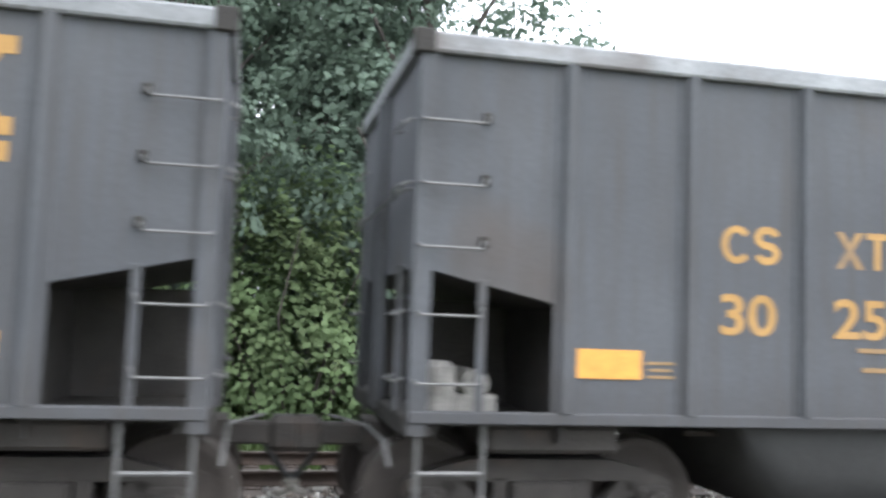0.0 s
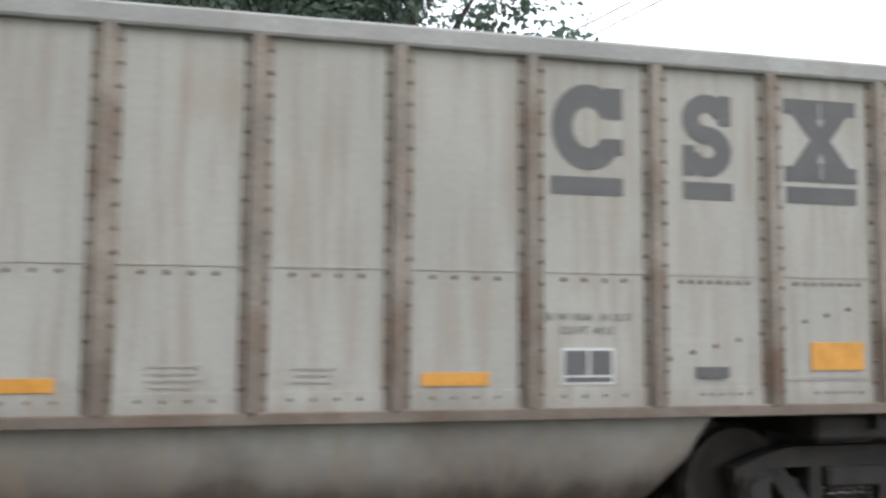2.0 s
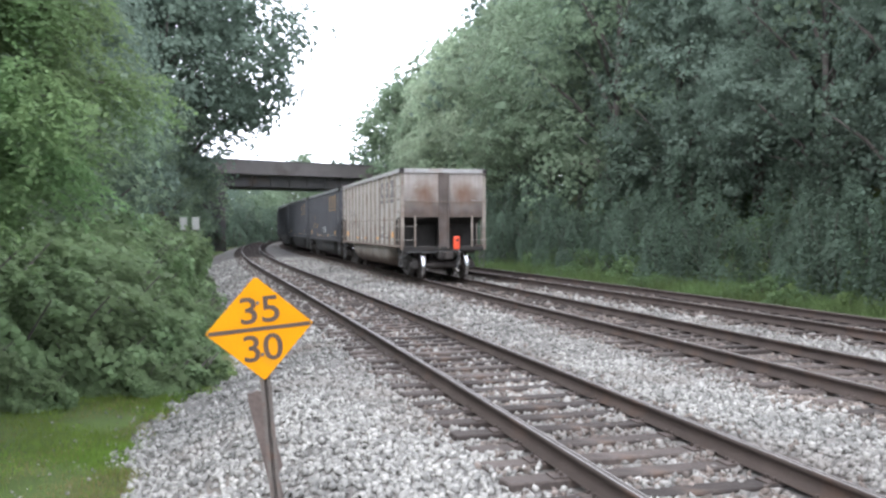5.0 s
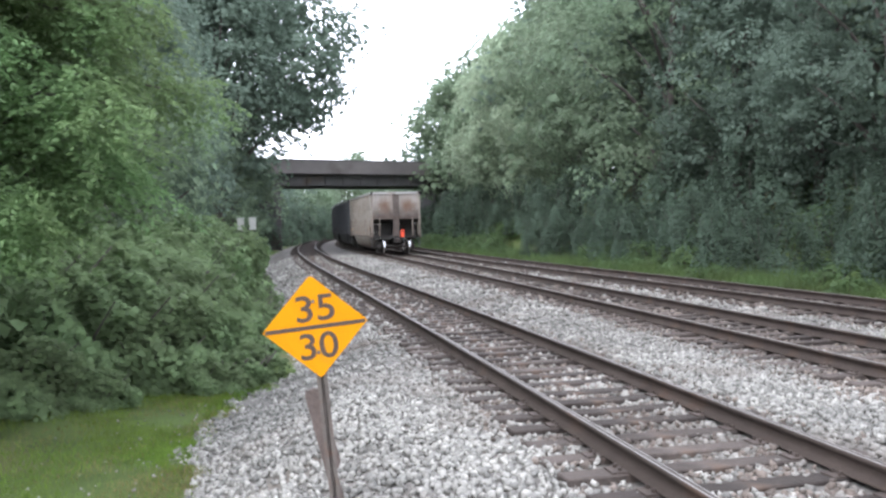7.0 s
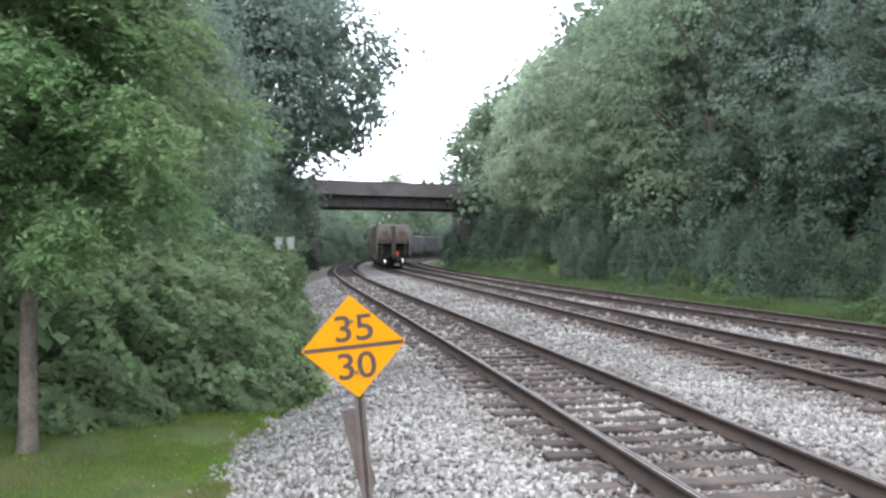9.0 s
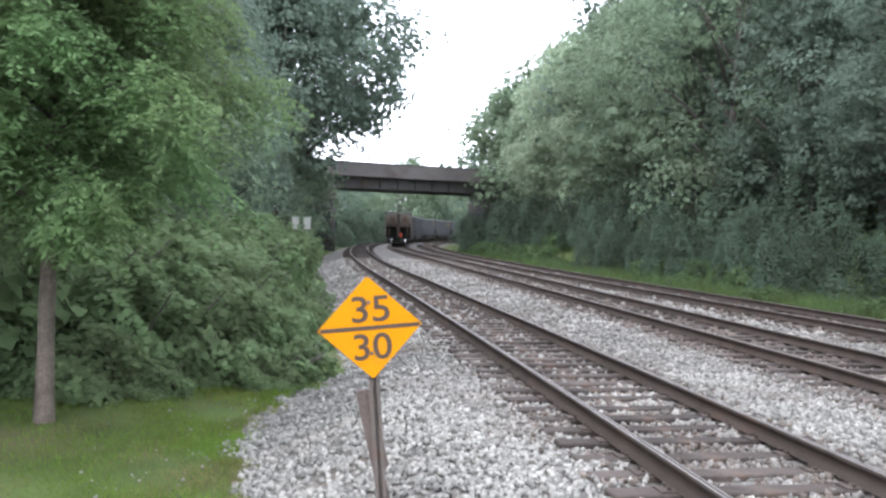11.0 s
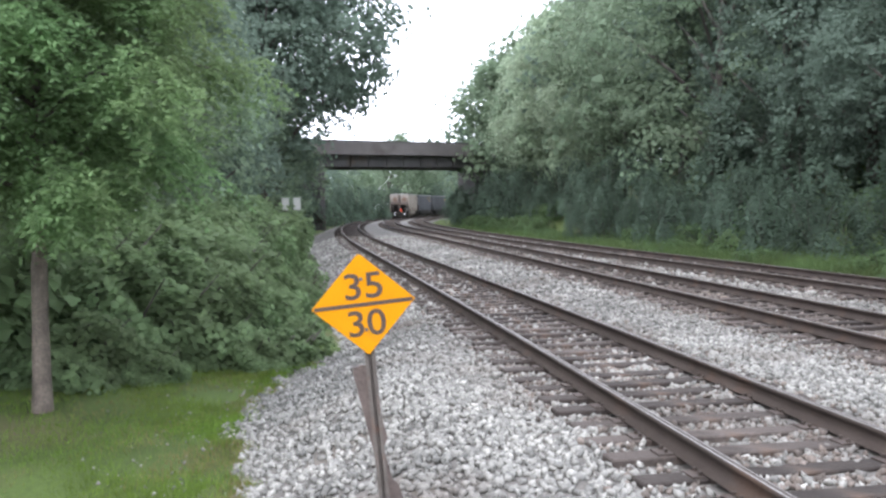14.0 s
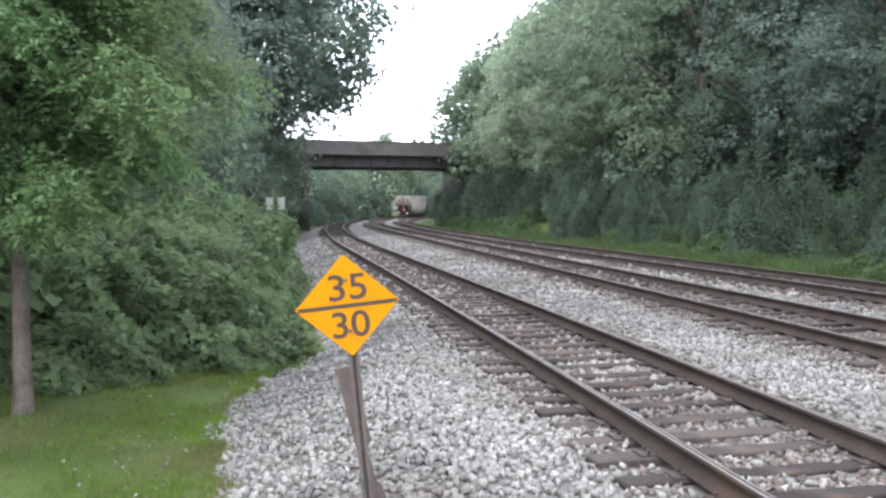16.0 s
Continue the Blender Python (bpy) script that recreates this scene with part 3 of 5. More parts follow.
def journal_mesh():
    bm = box(bmesh.new(), -0.14, -0.1, 0.34, 0.14, 0.13, 0.58, bevel=0.03)
    tube(bm, [(0, 0.12, 0.457), (0, 0.18, 0.457)], [0.11, 0.09], 12)
    return solid("journal_box", bm, M_truck)


JOURNAL = journal_mesh()


def spring_mesh():
    bm = bmesh.new()
    tube(bm, [(0.055 * math.cos(a), 0.02 + 0.055 * math.sin(a), 0.25 + 0.21 * a / (10 * math.pi)) for a in np.linspace(0, 10 * math.pi, 61)], 0.014, 5)
    return solid("spring", bm, M_truck, True)


SPRINGS = spring_mesh()


def rivet_row(bm, places, r=0.021, out=0.014):
    """Low round heads on a face towards +y or -y."""
    for x, y, z, s in places:
        ring = [bm.verts.new((x + r * math.cos(a), y, z + r * math.sin(a))) for a in (math.pi * k / 3 for k in range(6))]
        top = [bm.verts.new((x + 0.5 * r * math.cos(a), y + s * out, z + 0.5 * r * math.sin(a))) for a in (math.pi * k / 3 for k in range(6))]
        for k in range(6):
            bm.faces.new((ring[k], ring[(k + 1) % 6], top[(k + 1) % 6], top[k]))
        bm.faces.new(top)
    return bm


def ring_shape(bm, x, z, w, h, thick, y0, y1, gap=0.0):
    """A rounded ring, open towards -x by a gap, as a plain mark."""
    n = 20
    a0 = gap
    pts_o, pts_i = [], []
    for k in range(n + 1):
        a = math.pi + a0 + (2 * math.pi - 2 * a0) * k / n
        pts_o.append((x + w / 2 * math.cos(a), z + h / 2 * math.sin(a)))
        pts_i.append((x + (w / 2 - thick) * math.cos(a), z + (h / 2 - thick) * math.sin(a)))
    return prism(bm, pts_o + pts_i[::-1], y0, y1)


def bent_band(bm, x, z, wide, high, thick, y0, y1, way=1):
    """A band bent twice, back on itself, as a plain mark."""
    rx, rz = (wide - thick) / 2, (high - thick) / 4
    mid = [(rx * math.cos(radians(a)), rz + rz * math.sin(radians(a))) for a in range(15, 271, 15)]
    mid += [(rx * math.cos(radians(a)), -rz + rz * math.sin(radians(a))) for a in range(75, -166, -15)]
    a, b = [], []
    for i, (h, v) in enumerate(mid):
        p, q = mid[max(i - 1, 0)], mid[min(i + 1, len(mid) - 1)]
        d = math.hypot(q[0] - p[0], q[1] - p[1])
        nx, nz = -(q[1] - p[1]) / d * thick / 2, (q[0] - p[0]) / d * thick / 2
        a.append((x - way * (h + nx), z + v + nz))
        b.append((x - way * (h - nx), z + v - nz))
    return prism(bm, a + b[::-1], y0, y1)


def marks(car, mat, y, flip):
    """The owner's mark as plain shapes over three bars: ring, bent band, hourglass. flip: -1 where the side is read the other way."""
    s, y1 = flip, y + 0.004 * (1 if y > 0 else -1)
    y0, y1 = min(y, y1), max(y, y1)

    def X(u):
        return along(u) if s > 0 else -along(u)
    bm = bmesh.new()
    ring_shape(bm, X(3.58), 3.2, 0.57, 0.64, 0.165, y0, y1, 0.5) if s > 0 else ring_shape(bm, X(3.58), 3.2, 0.57, 0.64, 0.165, y0, y1, 0.05)
    for z0, z1 in ((3.27, 3.5), (3.0, 3.12)):
        prism(bm, [(X(3.45), z0), (X(3.31), z0), (X(3.31), z1), (X(3.45), z1)], y0 - 0.001, y1 + 0.001)
    part("round_mark", bm, mat, car)
    bm = bent_band(bmesh.new(), X(2.62), 3.19, 0.41, 0.63, 0.14, y0, y1, s)
    for a, b, z0, z1 in ((2.52, 2.42, 3.27, 3.5), (2.82, 2.72, 2.88, 3.11)):
        prism(bm, [(X(a), z0), (X(b), z0), (X(b), z1), (X(a), z1)], y0 - 0.001, y1 + 0.001)
    part("bent_mark", bm, mat, car)
    bm = bmesh.new()
    c = 1.64
    prism(bm, [(X(c - 0.32), 3.52), (X(c + 0.32), 3.52), (X(c + 0.32), 3.4), (X(c + 0.24), 3.4), (X(c + 0.09), 3.2), (X(c + 0.25), 2.99), (X(c + 0.32), 2.99), (X(c + 0.32), 2.87), (X(c - 0.32), 2.87), (X(c - 0.32), 2.99), (X(c - 0.25), 2.99), (X(c - 0.09), 3.2), (X(c - 0.24), 3.4), (X(c - 0.32), 3.4)], y0, y1)
    part("hourglass_mark", bm, mat, car)
    for a, b in ((3.31, 3.87), (2.41, 2.82), (1.33, 1.95)):
        bm = bmesh.new()
        prism(bm, [(X(a), 2.7), (X(b), 2.7), (X(b), 2.83), (X(a), 2.83)], y0, y1)
        part("mark_bar", bm, mat, car)


def plate_on(car, name, u0, u1, z0, z1, mat, label="", lift=0.004):
    return part(name, new_box(along(u0), LEFT_FACE - 0.004, z0, along(u1), LEFT_FACE + lift, z1), mat, car, label)


def build_car(name, label, paint, rib_paint, end_paint, chord_paint, iron, mark_paint, rivets, tub_paint):
    """One bathtub gondola with its trucks."""
    car = thing(name, label, "railway wagon", group="coal cars of the train")
    for s in (-1, 1):
        # side sheet with the lower corners cut away over the platforms at both ends
        bm = bmesh.new()
        prism(bm, [(-HALF + 0.02, 2.17), (along(1.1), 1.93), (along(1.1), 1.17), (-along(1.1), 1.17), (-along(1.1), 1.93), (HALF - 0.02, 2.17), (HALF - 0.02, 3.72), (-HALF + 0.02, 3.72)], s * FACE, s * (FACE - 0.03))
        part("side_sheet", bm, paint, car)
        bm = bmesh.new()
        prism(bm, [(s * 1.44, TOP - 0.15), (s * 1.545, TOP - 0.15), (s * 1.555, TOP - 0.13), (s * 1.555, TOP - 0.02), (s * 1.54, TOP), (s * 1.44, TOP)], -HALF - 0.04, HALF + 0.04, "x")
        part("top_chord", bm, chord_paint, car)
        bm = box(bmesh.new(), -HALF, s * 1.455, 1.085, HALF, s * 1.55, 1.17, bevel=0.008)
        part("side_sill", bm, rib_paint, car)
        for u in RIBS:
            bm = bmesh.new()
            x = along(u)
            prism(bm, [(x - 0.098, s * FACE), (x - 0.09, s * (FACE + 0.012)), (x - 0.055, s * (FACE + 0.014)), (x - 0.035, s * (FACE + 0.062)), (x + 0.035, s * (FACE + 0.062)), (x + 0.055, s * (FACE + 0.014)), (x + 0.09, s * (FACE + 0.012)), (x + 0.098, s * FACE)], 1.17, 3.69, "z")
            part("rib", bm, rib_paint, car)
        if rivets and s > 0:
            bm = bmesh.new()
            y = FACE + 0.001
            places = []
            for a, b in zip(RIBS, RIBS[1:]):
                n = 8 if a < 2.9 else 4
                for k in range(n):
                    u = a + 0.17 + (b - a - 0.34) * (k + 0.5) / n
                    places += [(along(u), y, 2.08, 1)] + ([(along(u), y, 1.25, 1)] if k < 6 else [])
            for u in RIBS:
                for k in range(16):
                    z = 1.3 + 0.155 * k
                    places += [(along(u) + q * 0.078, FACE + 0.013, z + 0.03 * q, 1) for q in (-1, 1)]
            for k in range(9):
                places += [(along(2.95 - 0.19 * k), y, 1.51 + 0.047 * k, 1), (along(10.87 + 0.19 * k), y, 1.51 + 0.047 * k, 1)]
            for k in range(14):
                places += [(e * (HALF - 0.04), FACE + 0.03, 1.35 + 0.17 * k, 1) for e in (-1, 1)]
            tagged(part("rivets", rivet_row(bm, places), M_rivet, car, "rust-bled rivet heads"), kind="stuff")
            part("lap_seam", new_box(along(1.2), FACE - 0.005, 2.125, along(12.62), FACE + 0.006, 2.15), paint, car)
            part("sill_flange", new_box(along(1.2), FACE - 0.005, 1.17, along(12.62), FACE + 0.008, 1.3), paint, car)
        for e in (-1, 1):
            x = e * HALF
            bm = bmesh.new()
            prism(bm, [(x, s * 1.535), (x - e * 0.13, s * 1.535), (x - e * 0.13, s * 1.51), (x - e * 0.02, s * 1.51), (x - e * 0.02, s * 1.42), (x, s * 1.42)], 1.0, 3.7, "z")
            part("corner_post", bm, rib_paint, car)
            part("corner_cap", new_box(x - e * 0.1, s * 1.42, TOP - 0.16, x + e * 0.055, s * 1.565, TOP + 0.012, bevel=0.01), M_under, car, "dark corner cap")
            stile = new_box(x - e * 0.47, s * 1.5, 1.15, x - e * 0.53, s * 1.535, 2.09, bevel=0.006)
            part("ladder_stile", stile, rib_paint, car)
            for z in (1.36, 1.83, 2.3, 2.74, 3.19):
                y = s * (FACE + 0.04)
                o = s * (FACE + 0.1)
                bm = tube(bmesh.new(), [(x - e * 0.03, y, z + 0.02), (x - e * 0.04, o, z), (x - e * 0.47, o, z), (x - e * 0.5, y, z + 0.06)], 0.011, 6)
                part("grab_iron", bm, iron, car)
                if z > 2.2:
                    part("bracket", new_box(x - e * 0.475, s * (FACE - 0.005), z + 0.02, x - e * 0.535, s * (FACE + 0.03), z + 0.1, bevel=0.008), M_rivet if rivets else M_under, car, "dark bolted foot")
            for z in (1.36, 1.83, 2.74, 3.19):
                bm = tube(bmesh.new(), [(x + e * 0.02, s * 1.45, z + 0.03), (x + e * 0.09, s * 1.42, z), (x + e * 0.09, s * 1.02, z), (x + e * 0.02, s * 0.98, z + 0.03)], 0.011, 6)
                part("grab_iron", bm, iron, car)
            part("ladder_stile", new_box(x - e * 0.02, s * 1.0, 1.12, x + e * 0.03, s * 1.06, 2.2, bevel=0.006), rib_paint, car)
            # sill step below the corner
            bm = bmesh.new()
            for a, b in (((-0.08, 1.1), (-0.08, 0.42)), ((-0.55, 1.1), (-0.55, 0.42)), ((-0.08, 0.44), (-0.55, 0.44)), ((-0.08, 0.74), (-0.55, 0.74))):
                tube(bm, [(x + e * a[0], s * 1.485, a[1]), (x + e * b[0], s * 1.485, b[1])], 0.018, 6)
            part("sill_step", bm, M_irondark, car)
    for e in (-1, 1):
        x = e * HALF
        part("end_sheet", new_box(x - e * 0.03, -1.455, 2.15, x - e * 0.005, 1.455, 3.72), M_lightfront if rivets and e > 0 else end_paint, car)
        part("end_chord", new_box(x - e * 0.1, -1.42, TOP - 0.15, x + e * 0.05, 1.42, TOP - 0.004, bevel=0.01), chord_paint, car)
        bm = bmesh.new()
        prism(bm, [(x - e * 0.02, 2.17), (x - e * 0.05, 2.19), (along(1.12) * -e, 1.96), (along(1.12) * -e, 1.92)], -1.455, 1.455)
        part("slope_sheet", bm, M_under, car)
        for y0, y1 in ((-0.19, -0.12), (0.12, 0.19)):
            part("end_stiffener", new_box(x - e * 0.01, y0, 1.05, x + e * 0.06, y1, 3.69, bevel=0.006), M_endpost if rivets else end_paint, car)
        part("end_handrail", tube(bmesh.new(), [(x + e * 0.02, 1.43, 2.72), (x + e * 0.09, 1.38, 2.7), (x + e * 0.09, -1.38, 2.68), (x + e * 0.02, -1.43, 2.7)], 0.012, 6), M_rivet if rivets else iron, car)
        part("end_web", new_box(x - e * 0.04, -0.14, 1.05, x + e * 0.01, 0.14, 3.69), M_endpost if rivets else end_paint, car)
        part("end_sill", new_box(x - e * 0.22, -1.455, 0.98, x + e * 0.02, 1.455, 1.13, bevel=0.015), M_under, car)
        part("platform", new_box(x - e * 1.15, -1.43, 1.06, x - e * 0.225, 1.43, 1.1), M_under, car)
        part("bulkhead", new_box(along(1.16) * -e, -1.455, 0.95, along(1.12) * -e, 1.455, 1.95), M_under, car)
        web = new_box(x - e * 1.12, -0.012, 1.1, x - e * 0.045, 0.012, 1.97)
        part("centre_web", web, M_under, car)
        # draft gear, coupler head and hose
        bm = bmesh.new()
        box(bm, x - e * 1.0, -0.2, 0.68, x + e * 0.12, 0.2, 0.97, bevel=0.02)
        box(bm, x + e * 0.1, -0.09, 0.74, x + e * 0.5, 0.09, 0.92, bevel=0.02)
        box(bm, x + e * 0.44, -0.17, 0.68, x + e * 0.7, 0.14, 0.97, bevel=0.05)
        part("coupler", bm, M_truck, car)
        bm = tube(bmesh.new(), [(x + e * 0.1, -0.42, 0.86), (x + e * 0.35, -0.44, 0.8), (x + e * 0.52, -0.35, 0.55), (x + e * 0.68, -0.3, 0.36)], 0.03, 7)
        part("brake_hose", bm, M_black, car)
        bm = tube(bmesh.new(), [(x + e * 0.62, -0.3, 0.4), (x + e * 0.72, -0.3, 0.3), (x + e * 0.8, -0.26, 0.28)], 0.035, 7)
        part("hose_coupling", bm, M_iron, car)
        bm = tube(bmesh.new(), [(x + e * 0.1, 1.45, 0.78), (x + e * 0.12, 1.3, 0.93), (x + e * 0.12, 0.3, 0.93), (x + e * 0.4, 0.14, 0.99)], 0.014, 6)
        part("uncoupling_lever", bm, M_irondark, car)
        # truck
        c = e * (HALF - 1.13)
        for s in (-1, 1):
            f = part("sideframe", SIDEFRAME, None, car)
            f.matrix_basis = pose(c, s * 1.0, 0, 0, 0, 0 if s > 0 else 180)
            for k in (-0.15, 0.0, 0.15):
                q = part("spring", SPRINGS, None, f)
                q.matrix_basis = pose(k, 0.02, 0)
            for k in (-0.89, 0.89):
                q = part("journal_box", JOURNAL, None, f)
                q.matrix_basis = pose(k, 0, 0)
        bm = box(bmesh.new(), c - 0.2, -1.1, 0.44, c + 0.2, 1.1, 0.6, bevel=0.03)
        box(bm, c - 0.3, -0.3, 0.6, c + 0.3, 0.3, 0.95, bevel=0.03)
        box(bm, c - 0.5, -1.35, 0.86, c + 0.5, 1.35, 1.06, bevel=0.03)
        part("bolster", bm, M_truck, car)
        for k in (-0.89, 0.89):
            ax = part("wheelset", AXLE, None, car)
            ax.matrix_basis = pose(c + k, 0, 0.457)
            for s in (-1, 1):
                w = part("wheel", WHEEL, None, ax)
                w.matrix_basis = pose(0, s * 0.77, 0, 0, 0, 0 if s > 0 else 180)
    # the two tubs hang between the trucks
    bm = bmesh.new()
    sec = [(-1.44, 1.1), (-1.42, 0.72), (-1.33, 0.5), (-1.12, 0.36), (-0.6, 0.31), (0.6, 0.31), (1.12, 0.36), (1.33, 0.5), (1.42, 0.72), (1.44, 1.1)]
    rings = []
    for u, f in ((2.55, 0.0), (2.72, 0.55), (2.98, 0.9), (3.3, 1.0), (10.5, 1.0), (10.84, 0.9), (11.1, 0.55), (11.27, 0.0)):
        rings.append([bm.verts.new((along(u), y, 1.1 - (1.1 - z) * f)) for y, z in sec])
    for a, b in zip(rings, rings[1:]):
        for k in range(len(sec) - 1):
            bm.faces.new((a[k], a[k + 1], b[k + 1], b[k])).smooth = True
    bmesh.ops.recalc_face_normals(bm, faces=bm.faces)
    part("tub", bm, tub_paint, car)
    part("floor", new_box(along(1.16), -1.46, 1.09, along(12.66), 1.46, 1.11), M_under, car)
    part("centre_sill", new_box(along(0.3), -0.2, 0.98, along(13.5), 0.2, 1.06), M_under, car)
    marks(car, mark_paint, FACE + 0.001, 1)
    marks(car, mark_paint, -FACE - 0.001, -1)
    # reflectors
    for u0, u1, z0, z1 in ((4.33, 4.81, 1.33, 1.42), (1.31, 1.77, 1.42, 1.63), (7.16, 7.62, 1.31, 1.4), (9.11, 9.55, 1.31, 1.4), (12.1, 12.6, 1.42, 1.63)):
        plate_on(car, "reflector", u0, u1, z0, z1, M_reflect, "orange-yellow reflective panel", 0.007)
    # brake valve and reservoir on the front platform
    bm = tube(bmesh.new(), [(along(13.25), 0.55, 1.34), (along(13.25), 1.15, 1.34)], 0.105, 12)
    box(bm, along(13.42), 0.55, 1.1, along(13.08), 1.15, 1.26, bevel=0.02)
    part("brake_reservoir", bm, M_dusty, car, "dusty pale brake reservoir")
    bm = new_box(along(13.62), 0.95, 1.1, along(13.42), 1.25, 1.5, bevel=0.04)
    box(bm, along(13.7), 1.02, 1.3, along(13.6), 1.2, 1.45, bevel=0.03)
    part("brake_valve", bm, M_dusty, car)
    tube_bm = tube(bmesh.new(), [(along(11.5), 1.0, 0.98), (along(2.3), 1.0, 0.98)], 0.025, 6)
    part("train_pipe", tube_bm, M_under, car)
    return car


def small_lines(car, u, z, width, rows, mat, height=0.025, gap=0.045):
    """Unreadable stencil lines as bars."""
    for k in range(rows):
        w = width * (1 - 0.2 * (k % 2))
        plate_on(car, "stencil_line", u - w / 2, u + w / 2, z - k * gap - height, z - k * gap, mat, "", 0.003)


def road_number(car, pairs, mat, mark, faint):
    """Reporting mark as plain shapes, and the number in pairs between the ribs."""
    y = LEFT_FACE
    bm = ring_shape(bmesh.new(), along(11.34), 2.45, 0.25, 0.29, 0.05, FACE, y, 0.7)
    part("round_mark", bm, mark, car)
    bm = bent_band(bmesh.new(), along(11.085), 2.453, 0.21, 0.295, 0.055, FACE, y)
    part("bent_mark", bm, mark, car)
    bm = bmesh.new()
    for q in (-1, 1):
        prism(bm, [(along(10.37) - q * 0.12, 2.31), (along(10.37) - q * 0.06, 2.31), (along(10.37) + q * 0.12, 2.595), (along(10.37) + q * 0.06, 2.595)], FACE, y + 0.001 * q)
    part("cross_mark", bm, mark, car)
    bm = bmesh.new()
    prism(bm, [(along(10.22), 2.55), (along(10.03), 2.55), (along(10.03), 2.6), (along(10.22), 2.6)], FACE, y)
    prism(bm, [(along(10.15), 2.31), (along(10.1), 2.31), (along(10.1), 2.55), (along(10.15), 2.55)], FACE, y)
    part("tee_mark", bm, mark, car)
    for text, u in pairs:
        letters("road_number", text, along(u), y, 1.92, 0.31, 0.46, mat, car, bold=0.018)
    small_lines(car, 10.12, 1.7, 0.36, 2, faint, 0.035, 0.15)
    small_lines(car, 9.28, 1.7, 0.38, 2, faint, 0.035, 0.15)
    small_lines(car, 11.95, 1.55, 0.22, 3, faint, 0.02, 0.05)


def sprayed_tag(car, u0, loops, strokes, blot=None):
    """A sprayed tag of overlapping loops and strokes; offsets to the right and up from u0 and the height 1.5, in centimetres."""
    def at(h, v):
        return along(u0 - h / 100), LEFT_FACE + 0.002, 1.5 + v / 100
    bm = bmesh.new()
    for h, v, rh, rv in loops:
        tube(bm, [at(h + rh * math.cos(a) + 0.12 * rv * math.sin(a) * -1, v + rv * math.sin(a)) for a in np.linspace(0.3, 6.3, 19)], 0.016, 4)
    for line in strokes:
        tube(bm, [at(*p) for p in line], 0.015, 4)
    if blot:
        h, v, rh, rv = blot
        prism(bm, [(at(h + rh * math.cos(a), v + rv * math.sin(a))[0], at(h, v + rv * math.sin(a))[2]) for a in np.linspace(0, 5.9, 16)], LEFT_FACE, LEFT_FACE + 0.003)
    for vert in bm.verts:
        vert.co.y = LEFT_FACE + (vert.co.y - LEFT_FACE) * 0.2
    part("sprayed_tag", bm, M_white, car, "white sprayed scribble")


last_car = build_car("gondola_car", "pale grey rust-streaked coal gondola, last of the train", M_light, M_lightrib, M_lightend, M_chord, M_iron, M_ink, True, M_light)
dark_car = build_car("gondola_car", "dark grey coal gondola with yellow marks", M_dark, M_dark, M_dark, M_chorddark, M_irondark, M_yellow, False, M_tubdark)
cars = [last_car, dark_car] + [copy_thing(dark_car, Matrix()) for _ in range(8)]

# what only the pale car bears
road_number(last_car, (("39", 11.24), ("70", 10.28), ("17", 9.33)), M_ink, M_ink, M_inkfaint)
letters("stencil_text", "EX W 10-8   H 12-7", along(3.6), LEFT_FACE, 1.81, 0.055, 0.68, M_ink, last_car)
letters("stencil_text", "CU FT  4113", along(3.6), LEFT_FACE, 1.715, 0.055, 0.4, M_ink, last_car)
plate_on(last_car, "data_panel", 3.39, 3.79, 1.33, 1.59, M_white, "white-edged inspection panel", 0.002)
for a, b, z0, z1 in ((3.41, 3.575, 1.395, 1.57), (3.595, 3.77, 1.395, 1.57), (3.41, 3.77, 1.345, 1.38)):
    plate_on(last_car, "data_field", a, b, z0, z1, M_ink, "", 0.004)
plate_on(last_car, "tag_board", 2.48, 2.73, 1.37, 1.45, M_ink, "", 0.02)
plate_on(last_car, "service_panel", 8.27, 8.49, 1.31, 1.4, M_white, "", 0.004)
plate_on(last_car, "data_field", 11.86, 12.07, 1.43, 1.57, M_ink, "", 0.003)
small_lines(last_car, 1.63, 1.37, 0.66, 1, M_inkfaint, 0.025)
small_lines(last_car, 12.3, 1.4, 0.5, 1, M_ink, 0.015)
small_lines(last_car, 6.45, 1.48, 0.36, 4, M_inkfaint, 0.015, 0.045)
small_lines(last_car, 5.55, 1.46, 0.3, 3, M_inkfaint, 0.015, 0.045)
for q in (-1, 1):
    bm = bmesh.new()
    z, c = 3.195, along(1.64)
    prism(bm, [(c - 0.008, z + q * 0.3), (c - 0.008, z + q * 0.17), (c - 0.035, z + q * 0.17), (c, z + q * 0.1), (c + 0.035, z + q * 0.17), (c + 0.008, z + q * 0.17), (c + 0.008, z + q * 0.3)], FACE + 0.002, FACE + 0.008)
    part("arrow_mark", bm, M_chord, last_car)
# the end-of-train unit hooked over the last coupler
eot = part("end_of_train_unit", new_box(-HALF - 0.66, -0.4, 1.03, -HALF - 0.48, -0.2, 1.48, bevel=0.03), M_orange, last_car, "red-orange end-of-train marker box")
bm = tube(bmesh.new(), [(-HALF - 0.67, -0.3, 1.36), (-HALF - 0.69, -0.3, 1.36)], 0.05, 14)
part("marker_lens", bm, M_black, eot)
part("marker_clamp", new_box(-HALF - 0.64, -0.36, 0.9, -HALF - 0.5, -0.1, 1.03, bevel=0.02), M_truck, eot)
bm = tube(bmesh.new(), [(-HALF - 0.57, -0.36, 1.05), (-HALF - 0.65, -0.42, 0.9), (-HALF - 0.6, -0.42, 0.66), (-HALF - 0.55, -0.36, 0.5)], 0.02, 6)
part("air_hose", bm, M_iron, eot)

